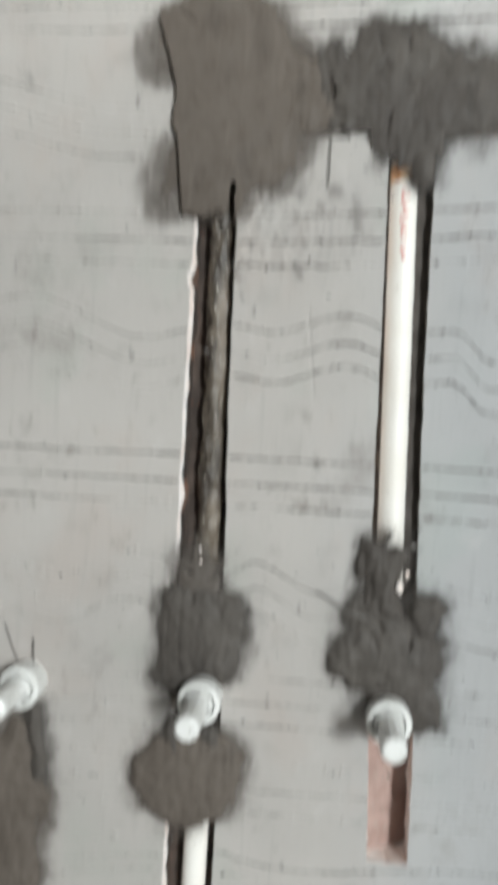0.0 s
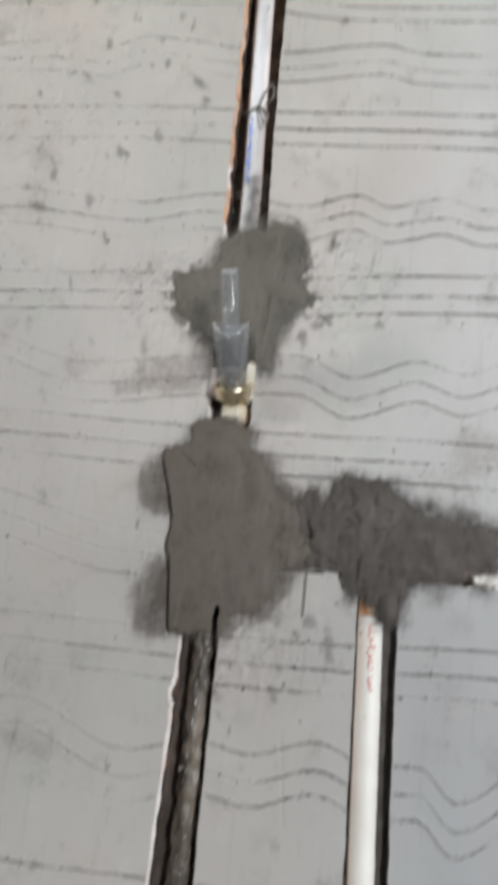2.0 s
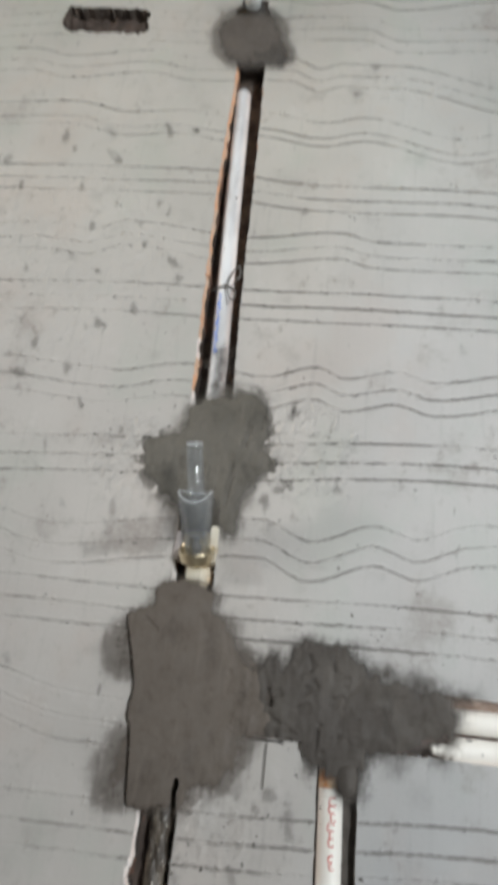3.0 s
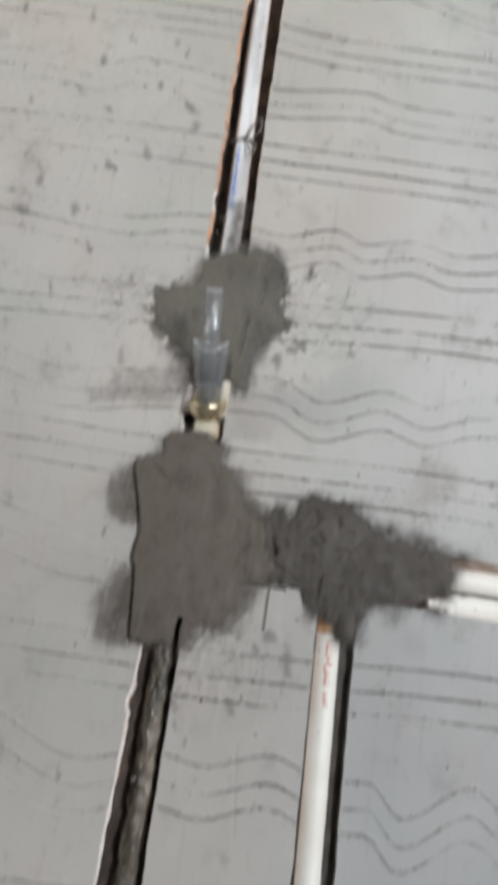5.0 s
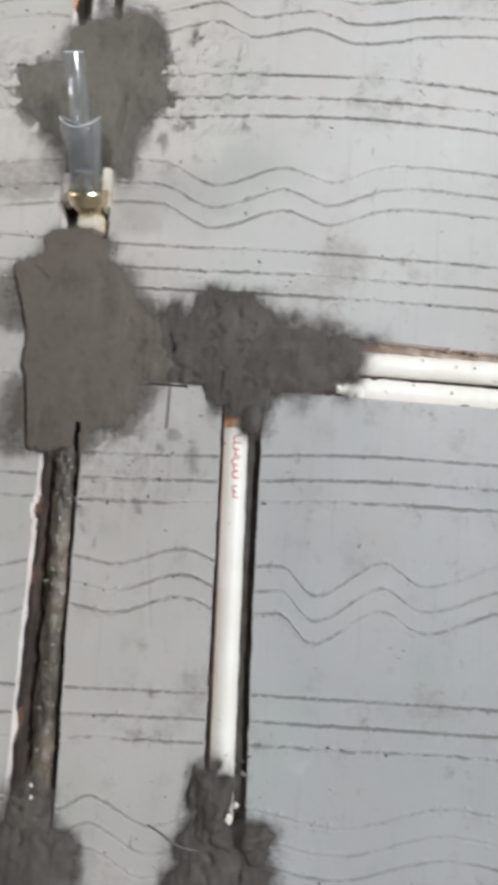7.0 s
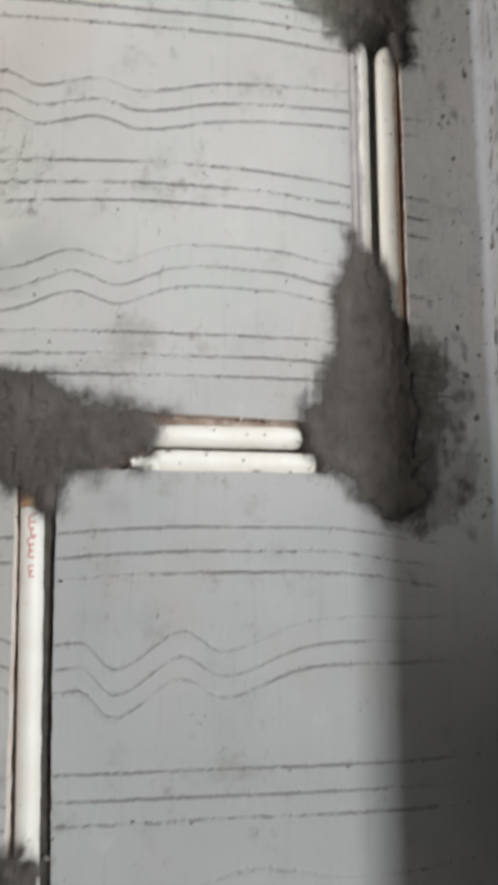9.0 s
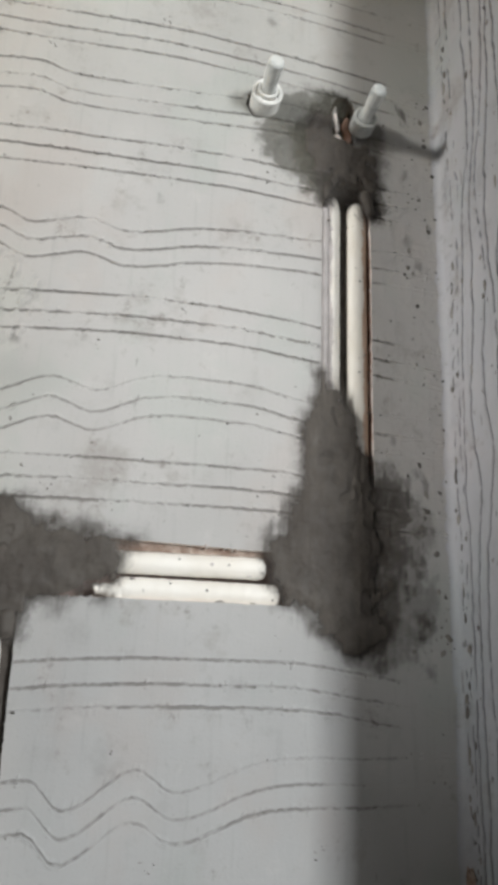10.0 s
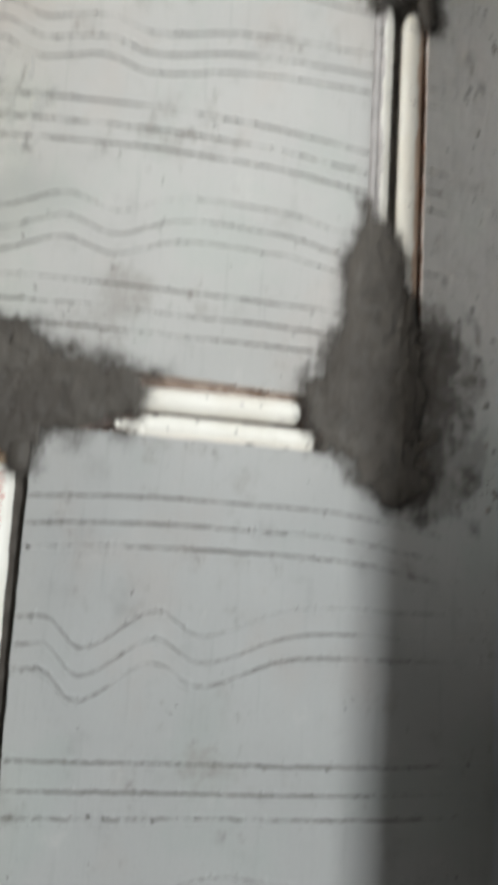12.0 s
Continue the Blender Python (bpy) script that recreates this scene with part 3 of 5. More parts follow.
def bed(name, x0, x1, z0, z1, mat, y=0.031, label="", rough=1.0, tilt=0.0):
    """The rough bottom of a chase."""
    nx, nz = max(2, int((x1 - x0) / 0.004)), max(2, int((z1 - z0) / 0.004))
    verts, faces = [], []
    for j in range(nz + 1):
        for i in range(nx + 1):
            x, z = x0 + (x1 - x0) * i / nx, z0 + (z1 - z0) * j / nz
            verts.append((x, y + tilt * i / nx + rough * (0.0035 * fnoise(x, z, 70, 1) + 0.002 * fnoise(x, z, 180, 6)), z))
    for j in range(nz):
        for i in range(nx):
            k = j * (nx + 1) + i
            faces.append((k, k + 1, k + nx + 2, k + nx + 1))
    ob = mesh_object(name, verts, faces, [mat], parent=wall, smooth=True)
    return tagged(ob, label) if label else ob


bed("chase_bed", -0.115, -0.045, 0.34, 1.07, SHADED_SLURRY_BED, 0.0205, label="dark rough bottom of the pipe chase")
bed("chase_bed", 0.050, 0.0975, 0.474, 0.615, BED_BRICK, 0.005, tilt=0.028, label="cut red brick at the bottom of the chase")
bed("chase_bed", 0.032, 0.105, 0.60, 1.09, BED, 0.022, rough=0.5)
bed("chase_packing", 0.0615, 0.094, 0.70, 1.045, SHADED_PACKING, 0.009, rough=0.5, label="grey mortar packed beside the pipe, gap shade in its colour")
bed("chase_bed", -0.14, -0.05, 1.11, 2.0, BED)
bed("chase_bed", 0.105, 0.33, 1.02, 1.11, BED_BRICK, 0.033)
bed("chase_bed", 0.33, 0.41, 1.0, 1.61, BED)
bed("chase_packing", 0.350, 0.379, 1.15, 1.49, SHADED_PACKING, 0.015, rough=0.5)
bed("chase_bed", 0.23, 0.29, 1.54, 1.61, BED, 0.028)
bed("recess_bed", -0.40, -0.24, 1.88, 1.97, SHADED_SLURRY_BED, 0.020, rough=3.4)
bed("brick_strip", 0.13, 0.318, 1.0815, 1.097, CHIPPED, 0.009, rough=0.9, label="chipped brick edge above the level pipes")
bm = bmesh.new()
solid_box(bm, (-2.4, 0.045, 0), (2.75, 0.16, 2.5))
part("wall_core", bm, CONCRETE, wall)

# ---- the return wall at the corner ----


def return_wall():
    zs = np.arange(0.36, 2.12 + 1e-6, 0.003)
    lines = [
        knots(0.3, -0.012, 0.9, -0.0115, 1.1, -0.013, 1.21, -0.0115, 1.36, -0.020, 1.46, -0.026, 1.55, -0.023, 2.1, -0.02),
        knots(0.3, -0.0205, 0.9, -0.020, 1.1, -0.023, 1.21, -0.021, 1.36, -0.0305, 1.46, -0.0385, 1.55, -0.036, 2.1, -0.034),
        knots(0.3, -0.030, 0.9, -0.029, 1.07, -0.031, 1.2, -0.030, 1.36, -0.042, 1.46, -0.052, 1.52, -0.068, 2.1, -0.06),
        knots(0.3, -0.043, 0.9, -0.041, 1.07, -0.043, 1.16, -0.0563, 1.22, -0.047, 1.33, -0.060, 1.46, -0.066, 1.54, -0.084, 2.1, -0.08),
        knots(0.3, -0.060, 0.9, -0.058, 1.1, -0.064, 1.18, -0.0806, 1.25, -0.072, 1.36, -0.085, 1.45, -0.076, 1.54, -0.094, 2.1, -0.095),
        knots(0.3, -0.085, 1.0, -0.083, 1.2, -0.097, 1.365, -0.0935, 1.4, -0.090, 1.54, -0.108, 2.1, -0.11),
        knots(0.3, -0.110, 1.0, -0.108, 1.2, -0.116, 1.35, -0.108, 1.45, -0.126, 2.1, -0.125),
        knots(0.3, -0.142, 1.0, -0.138, 1.3, -0.148, 1.45, -0.140, 2.1, -0.145),
        knots(0.3, -0.170, 1.0, -0.165, 1.3, -0.176, 1.5, -0.168, 2.1, -0.17),
    ]
    rows, deps = [], []
    for y in (0.0, 0.0001, 0.0004, 0.0009, 0.0016, 0.0026, 0.0040, 0.0058, 0.0080):
        rows.append(zs * 0 - y)
        deps.append(zs * 0)
    last = rows[-1]
    for n, line in enumerate(lines):
        c = line(zs) + np.array([0.0034 * fnoise(z, 0, 24, n + 40) + 0.0016 * fnoise(z, 1, 90, n) for z in zs])
        fill = max(1, int(float(np.mean(last - c)) / 0.004))
        for k in range(1, fill + 1):
            rows.append(last + (c + 0.0022 - last) * k / (fill + 1))
            deps.append(zs * 0)
        d = np.array([(0.0034 if n < 2 else 0.0028) * max(0, (0.15 if n < 2 else 0.75) + 0.8 * fnoise(z, 3, 18, n + 20) + 0.8 * fnoise(z, 4, 110, n)) for z in zs])
        for off, m in ((0.0022, -0.2), (0.0014, 0.7), (0, 1), (-0.0013, 0.7), (-0.0022, -0.3)):
            rows.append(c + off)
            deps.append(d * m)
        last = c - 0.0022
    for k in range(1, 20):
        rows.append(last + (-0.25 - last) * k / 19)
        deps.append(zs * 0)
    Y, D = np.array(rows), np.array(deps)
    # the skim is trowelled round in the corner, a little ragged
    X = CORNER + D
    for c, z in enumerate(zs):
        r = 0.008 + 0.003 * fnoise(0, z, 9, 9) + 0.0015 * fnoise(0, z, 40, 19)
        near = Y[:, c] > -r
        X[near, c] -= r - np.sqrt(np.maximum(0.0, r * r - (r + Y[near, c]) ** 2))
        far = np.exp(Y[:, c] / 0.03)
        X[:, c] -= far * (0.0014 * fnoise(0, z, 55, 29) + 0.0009 * fnoise(0, z, 150, 31))
    h, w = Y.shape
    verts = np.stack([X, Y, np.tile(zs, (h, 1))], -1).reshape(-1, 3).tolist()
    faces = [(r * w + c, r * w + c + 1, (r + 1) * w + c + 1, (r + 1) * w + c) for r in range(h - 1) for c in range(w - 1)]
    for z0, z1 in ((0, 0.36), (2.12, 2.5)):
        k = len(verts)
        verts += [[CORNER, 0, z0], [CORNER, 0, z1], [CORNER, -0.25, z1], [CORNER, -0.25, z0]]
        faces.append((k, k + 1, k + 2, k + 3))
    ob = mesh_object("wall_return", verts, faces, [PLASTER_R])
    tagged(ob, "short grey plastered return wall with upright trowel lines", "wall", kind="structure")
    b = bmesh.new()
    solid_box(b, (CORNER + 0.004, -0.249, 0), (CORNER + 0.12, 0.045, 2.5))
    part("wall_core", b, PAINT, ob)


return_wall()


def shell(name, boxes, mat, label, category):
    b = bmesh.new()
    for lo, hi in boxes:
        solid_box(b, lo, hi)
    tagged(part(name, b, mat), label, category, kind="structure")


shell("floor", [((-2.52, -4.36, -0.12), (2.87, 0.16, 0.0))], CONCRETE, "bare grey concrete floor", "floor")
shell("ceiling", [((-2.52, -4.36, 2.5), (2.87, 0.16, 2.62))], PAINT, "plain grey cement ceiling", "ceiling")
shell("wall_left", [((-2.52, -4.36, 0), (-2.4, -1.48, 2.5)), ((-2.52, -0.74, 0), (-2.4, 0.16, 2.5)),
                    ((-2.52, -1.48, 0), (-2.4, -0.74, 1.66)), ((-2.52, -1.48, 2.44), (-2.4, -0.74, 2.5))],
      PAINT, "plain grey wall with a ventilator opening", "wall")
shell("wall_side", [((2.75, -4.36, 0), (2.87, 0.16, 2.5))], PAINT, "plain grey cement side wall", "wall")
shell("wall_front", [((-2.4, -4.36, 0), (2.02, -4.24, 2.5)), ((2.72, -4.36, 0), (2.75, -4.24, 2.5)),
                     ((2.02, -4.36, 0), (2.72, -4.24, 0.92)), ((2.02, -4.36, 2.40), (2.72, -4.24, 2.5))],
      PAINT, "plain grey wall with a window opening", "wall")

# ---- mortar patches over the fittings and chases ----


def field(x, z, prims):
    total = 1e9
    for p in prims:
        if p[0] == "c":
            d = math.hypot(x - p[1], z - p[2]) - p[3]
        elif p[0] == "b":
            _, x0, x1, z0, z1, r = p
            qx, qz = abs(x - (x0 + x1) / 2) - (x1 - x0) / 2 + r, abs(z - (z0 + z1) / 2) - (z1 - z0) / 2 + r
            d = math.hypot(max(qx, 0), max(qz, 0)) + min(max(qx, qz), 0) - r
        else:
            _, x0, z0, x1, z1, r0, r1 = p
            u = max(0, min(1, ((x - x0) * (x1 - x0) + (z - z0) * (z1 - z0)) / ((x1 - x0) ** 2 + (z1 - z0) ** 2)))
            d = math.hypot(x - x0 - u * (x1 - x0), z - z0 - u * (z1 - z0)) - r0 - (r1 - r0) * u
        k = 0.014
        h = max(0.0, k - abs(total - d)) / k
        total = min(total, d) - h * h * k * 0.25
    return total


def patch(label, prims, mat, thick=0.004, rough=0.4, ragged=0.005, seed=0.0, soft=0.012, parent=None, lift=0.0, edge=None, side=1,
          hair=0.0, pits=0.0, slits=(), warp=0.005, fade=None, hole=None, floor=None, thin=1.0):
    """A pat of mortar: thick inside, running out into a thin wash round its edge; it may break off along a line."""
    xs, zs = [], []
    for p in prims:
        if p[0] == "c":
            xs += [p[1] - p[3], p[1] + p[3]]
            zs += [p[2] - p[3], p[2] + p[3]]
        elif p[0] == "b":
            xs += [p[1], p[2]]
            zs += [p[3], p[4]]
        else:
            r = max(p[5], p[6])
            xs += [min(p[1], p[3]) - r, max(p[1], p[3]) + r]
            zs += [min(p[2], p[4]) - r, max(p[2], p[4]) + r]
    x0, x1, z0, z1 = min(xs) - 0.03, max(xs) + 0.03, min(zs) - 0.03, max(zs) + 0.03
    x1 = min(x1, CORNER - 0.001)
    step = 0.0015
    nx, nz = int((x1 - x0) / step), int((z1 - z0) / step)
    index, verts, faces = {}, [], []
    for j in range(nz + 1):
        z = z0 + j * step
        start = x0
        if edge:
            start = float(edge(z)) + 0.0006 * fnoise(0, z, 90, seed) + 0.0008 * fnoise(0, z, 260, seed)
        for i in range(nx + 1):
            x = start + i * step * side
            if not x0 <= x <= x1 or (floor and z < float(floor(x)) + 0.0005 * fnoise(x, 0, 130, seed)):
                continue
            wx = x + warp * (fnoise(x, z, 42, seed + 20) + 0.5 * fnoise(x, z, 95, seed + 21))
            wz = z + warp * (fnoise(x, z, 42, seed + 22) + 0.5 * fnoise(x, z, 95, seed + 23))
            s = -field(wx, wz, prims)
            if s < -0.03:
                continue
            s += ragged * (fnoise(x, z, 40, seed) + 0.7 * fnoise(x, z, 100, seed + 2) + 0.35 * fnoise(x, z, 260, seed + 4))
            if hair:
                s += hair * (noise.noise(Vector((x * 230, seed, z * 32))) + 0.6 * noise.noise(Vector((x * 480, seed, z * 60))))
            if s < -0.017 or (hole and field(x + 0.0012 * fnoise(x, z, 160, seed), z, hole) < 0):
                continue
            if s > 0:
                t = thick * (1 - math.exp(-(s / soft) ** 1.4)) + 0.0006
                inside = min(1.0, s / 0.014)
                t += inside * thick * rough * (0.8 * fnoise(x, z, 38, seed + 5) + 0.6 * fnoise(x * 1.7, z, 85, seed + 6) + 0.3 * fnoise(x, z, 260, seed + 7)
                                               + 0.08 * noise.noise(Vector((x * 190, seed, z * 40))))
                if pits:
                    t *= 1 - pits * max(0.0, min(1.0, (fnoise(x, z, 75, seed + 9) + 0.4 * fnoise(x, z, 190, seed + 10) - 0.2) / 0.2)) * inside
                over = lift * min(1.0, s / 0.004)
                if fade:
                    over *= max(0.0, min(1.0, (fade[1] - x) / (fade[1] - fade[0])))
                t += over
                for ax, az, bx, bz, r in slits:
                    d = -field(x + 0.001 * fnoise(x, z, 150, 3), z, [("k", ax, az, bx, bz, r, r * 0.5)])
                    if d > -0.0015:
                        t -= (t - 0.0022) * max(0.0, min(1.0, (d + 0.0015) / 0.002)) if t > 0.0022 else 0.0
            else:
                t = 0.0006 * math.exp(s / 0.0085) - 0.00004
            index[i, j] = len(verts)
            verts.append((x, -t * thin, z))
    for (i, j), v in index.items():
        if (i + 1, j) in index and (i, j + 1) in index and (i + 1, j + 1) in index:
            faces.append((v, index[i + 1, j], index[i + 1, j + 1], index[i, j + 1]))
    if edge and lift:
        lip = {}
        for (i, j), v in list(index.items()):
            if i == 0:
                lip[j] = len(verts)
                verts.append((verts[v][0] + 0.0022 * side, 0.0003, verts[v][2]))
        faces += [(index[0, j], index[0, j + 1], lip[j + 1], lip[j]) for j in lip if j + 1 in lip]
    if parent:
        return tagged(mesh_object("dab", verts, faces, [mat], smooth=True, parent=parent), label)
    ob = mesh_object("mortar_patch", verts, faces, [mat], smooth=True)
    return tagged(ob, label, "mortar patch", group="mortar patches on the wall")


smear = patch("lobed smear of grey mortar above the brass valve",
      [("k", -0.134, 1.290, -0.112, 1.290, 0.024, 0.033), ("c", -0.085, 1.305, 0.036), ("c", -0.078, 1.332, 0.034), ("c", -0.055, 1.343, 0.025),
       ("c", -0.06, 1.29, 0.032), ("k", -0.060, 1.265, -0.055, 1.222, 0.021, 0.010), ("k", -0.05, 1.285, -0.027, 1.284, 0.02, 0.006),
       ("c", -0.1, 1.262, 0.027), ("c", -0.124, 1.272, 0.024), ("c", -0.042, 1.315, 0.02)],
      MORTAR_O, 0.0065, 0.35, 0.0045, 1, soft=0.014, hair=0.003, pits=0.1, warp=0.003, slits=[(-0.058, 1.285, -0.062, 1.24, 0.0008), (-0.036, 1.345, -0.05, 1.305, 0.0008)])
patch("brown-grey mortar smeared on the pipe's foot", [("k", -0.088, 1.375, -0.0855, 1.405, 0.006, 0.004), ("c", -0.0865, 1.415, 0.002)],
      MORTAR_M, 0.002, 0.3, 0.003, 28, parent=smear, soft=0.005, warp=0.003, hair=0.002)
patch("thicker lobe pushed up with the trowel", [("k", -0.05, 1.338, -0.062, 1.27, 0.019, 0.014), ("c", -0.06, 1.325, 0.02)],
      MORTAR_O, 0.0075, 0.4, 0.004, 27, parent=smear, soft=0.012, hair=0.003, pits=0.2, slits=[(-0.069, 1.335, -0.073, 1.29, 0.0009), (-0.046, 1.33, -0.05, 1.30, 0.0009)])
patch("grey mortar pushed into the chase behind the valve", [("k", -0.089, 1.255, -0.086, 1.226, 0.017, 0.013)],
      MORTAR_O, 0.002, 0.4, 0.003, 45, parent=smear, soft=0.008, hair=0.002, warp=0.003)
# the valve's shadow to its left is painted as this thin smear
patch("thin brown-grey smear beside the valve, its cast shadow painted in", [("k", -0.190, 1.188, -0.125, 1.203, 0.006, 0.014), ("c", -0.119, 1.205, 0.012), ("k", -0.175, 1.215, -0.12, 1.213, 0.003, 0.006)],
      MORTAR_M, 0.0004, 0.2, 0.006, 35, parent=smear, soft=0.02, hair=0.002, thin=0.5)
SLAB = knots(0.96, -0.1115, 1.0, -0.1140, 1.035, -0.1190, 1.047, -0.1225, 1.062, -0.1205, 1.09, -0.1260, 1.13, -0.1380, 1.17, -0.143)
main = patch("large smooth trowelled mortar patch with a broken edge over the fittings",
             [("b", -0.17, -0.058, 0.974, 1.133, 0.012), ("b", -0.116, -0.056, 1.11, 1.162, 0.014), ("c", -0.052, 1.062, 0.042), ("c", -0.055, 1.032, 0.04),
              ("c", -0.062, 1.105, 0.028), ("k", -0.055, 1.100, -0.014, 1.076, 0.026, 0.014)],
             MORTAR, 0.0024, 0.2, 0.0035, 2, hair=0.003, edge=SLAB, lift=0.0032, fade=(-0.085, -0.03), hole=[("k", -0.0748, 0.955, -0.0722, 1.0, 0.0028, 0.0010)],
             slits=[(-0.121, 1.128, -0.109, 1.118, 0.0008), (-0.0385, 1.0895, -0.0375, 1.087, 0.0016)])
patch("thin mortar stain left of the slab's broken edge",
      [("c", -0.130, 1.112, 0.019), ("c", -0.132, 1.092, 0.017), ("k", -0.118, 1.02, -0.122, 0.992, 0.017, 0.02)],
      MORTAR, 0.0016, 0.3, 0.003, 12, parent=main, edge=lambda z: float(SLAB(z)) - 0.0011, side=-1, hair=0.003)


def bottom_cut(x):
    """The bridge of mortar stops along the straight lower side of its chase."""
    return 1.0385 + 0.03 * x - 3.0 * max(0.0, x - 0.026 + 0.004 * fnoise(x, 0, 260, 8)) if -0.030 < x < 0.045 else 0.0


joint = patch("rough dark mortar over the pipe junction",
              [("c", 0.042, 1.086, 0.035), ("c", 0.055, 1.094, 0.028), ("c", 0.02, 1.068, 0.034), ("b", -0.006, 0.03, 1.036, 1.089, 0.008), ("b", 0.015, 0.073, 1.05, 1.118, 0.008), ("k", 0.0, 1.08, -0.001, 1.106, 0.014, 0.004),
               ("c", 0.058, 1.041, 0.022), ("k", 0.068, 1.03, 0.0685, 1.012, 0.010, 0.008), ("c", 0.045, 1.052, 0.03)], MORTAR_D, 0.0065, 0.24, 0.005, 3, hair=0.004, pits=0.4,
              hole=[("k", -0.0050, 1.081, -0.0006, 1.067, 0.0005, 0.0017)], floor=bottom_cut,
              slits=[(-0.008, 1.090, -0.0006, 1.066, 0.0022), (0.03, 1.11, 0.033, 1.098, 0.001), (0.052, 1.117, 0.053, 1.1, 0.001), (0.041, 1.05, 0.040, 1.03, 0.0008)])
patch("brown-grey mortar bridging the two patches", [("b", -0.050, 0.014, 1.0325, 1.090, 0.008), ("k", -0.045, 1.098, -0.012, 1.080, 0.014, 0.010)],
      MORTAR, 0.0044, 0.25, 0.004, 19, parent=joint, hair=0.003, pits=0.3, soft=0.016, hole=[("k", -0.0050, 1.081, -0.0006, 1.067, 0.0005, 0.0017)], floor=bottom_cut,
      slits=[(-0.0375, 1.0895, -0.0372, 1.085, 0.0016), (-0.008, 1.090, -0.0006, 1.066, 0.0022)])
patch("round drop of mortar at the pipe's top", [("k", 0.0683, 1.020, 0.0687, 1.009, 0.009, 0.0085)], MORTAR_D, 0.006, 0.2, 0.001, 20, parent=joint, soft=0.005, warp=0.001)
patch("darker mortar dab over the level pipes", [("c", 0.075, 1.066, 0.034), ("b", 0.06, 0.13, 1.037, 1.097, 0.01), ("k", 0.10, 1.067, 0.139, 1.073, 0.028, 0.0185), ("k", 0.135, 1.086, 0.170, 1.0895, 0.010, 0.0035)],
      MORTAR_D, 0.006, 0.3, 0.0045, 13, parent=joint, hair=0.002, pits=0.2)
fill = patch("rough dark mortar filling the chase by the corner",
             [("k", 0.3405, 1.266, 0.349, 1.20, 0.006, 0.026), ("k", 0.350, 1.205, 0.353, 1.12, 0.027, 0.042), ("c", 0.333, 1.085, 0.042), ("k", 0.33, 1.092, 0.290, 1.094, 0.02, 0.004),
              ("k", 0.345, 1.065, 0.379, 1.022, 0.040, 0.024), ("k", 0.354, 1.238, 0.365, 1.22, 0.010, 0.011)],
             MORTAR_D, 0.0048, 0.28, 0.005, 4, hair=0.004, pits=0.25, hole=[("k", 0.391, 1.30, 0.3915, 1.196, 0.020, 0.015)],
             slits=[(0.352, 1.228, 0.355, 1.214, 0.0022), (0.34, 1.18, 0.352, 1.178, 0.0008)])
patch("smeared dark mortar spattered beyond the chase edge", [("c", 0.402, 1.14, 0.020), ("k", 0.41, 1.12, 0.425, 1.112, 0.016, 0.006), ("c", 0.405, 1.095, 0.020), ("c", 0.405, 1.06, 0.012), ("c", 0.40, 1.035, 0.018), ("c", 0.394, 1.012, 0.014), ("c", 0.43, 1.06, 0.004), ("c", 0.44, 1.03, 0.004)],
      MORTAR_D, 0.0018, 0.4, 0.013, 14, parent=fill, hair=0.006, pits=0.2, soft=0.024)
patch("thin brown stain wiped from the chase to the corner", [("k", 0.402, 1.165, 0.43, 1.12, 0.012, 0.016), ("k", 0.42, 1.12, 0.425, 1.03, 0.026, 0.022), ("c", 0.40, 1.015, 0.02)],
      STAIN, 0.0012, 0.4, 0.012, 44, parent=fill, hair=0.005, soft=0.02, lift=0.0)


patch("chipped cement on the ends of the level pipes", [("c", 0.153, 1.0575, 0.003), ("c", 0.146, 1.0385, 0.0025), ("c", 0.154, 1.076, 0.004)],
      MORTAR_D, 0.003, 0.3, 0.003, 17, parent=joint, warp=0.003, soft=0.004)
# the corner shadow over the fill's right half is painted with this dab
patch("darker mortar along the chase, shade put into its colour", [("k", 0.374, 1.175, 0.379, 1.10, 0.012, 0.019), ("k", 0.379, 1.10, 0.378, 1.03, 0.019, 0.020), ("k", 0.36, 1.04, 0.375, 1.01, 0.02, 0.014)],
      MORTAR_SHADED, 0.0050, 0.35, 0.007, 24, parent=fill, hair=0.005, pits=0.3, soft=0.016, lift=0.0010)
patch("chipped cement where the level pipes end", [("c", 0.301, 1.080, 0.003), ("c", 0.305, 1.066, 0.004), ("c", 0.314, 1.053, 0.004), ("c", 0.310, 1.041, 0.003)],
      MORTAR_D, 0.003, 0.3, 0.003, 18, parent=fill, warp=0.003, soft=0.004)


def chase_fill(name, x0, x1, z0, z1, front, back, parent, seed, label):
    """Rough mortar pressed into a chase, falling back towards its right side."""
    nx, nz = int((x1 - x0) / 0.0016), int((z1 - z0) / 0.0016)
    verts, faces = [], []
    for j in range(nz + 1):
        for i in range(nx + 1):
            x, z = x0 + (x1 - x0) * i / nx, z0 + (z1 - z0) * j / nz
            y = front + (back - front) * (i / nx) ** 0.7
            end = min(1.0, (j / nz) / 0.12, (1 - j / nz) / 0.12 + 0.12 * fnoise(x, z, 70, seed))
            y += 0.018 * (1 - max(0.0, end)) ** 2
            y += 0.0032 * fnoise(x, z, 65, seed) + 0.0022 * fnoise(x, z, 150, seed + 1) + 0.0012 * fnoise(x, z, 330, seed + 2)
            verts.append((x, y, z))
    for j in range(nz):
        for i in range(nx):
            k = j * (nx + 1) + i
            faces.append((k, k + 1, k + nx + 2, k + nx + 1))
    tagged(mesh_object(name, verts, faces, [MORTAR_DEEP], smooth=True, parent=parent), label)


chase_fill("dab", 0.352, 0.3938, 1.028, 1.192, -0.003, 0.007, fill, 31, "dark rough mortar pressed into the chase")
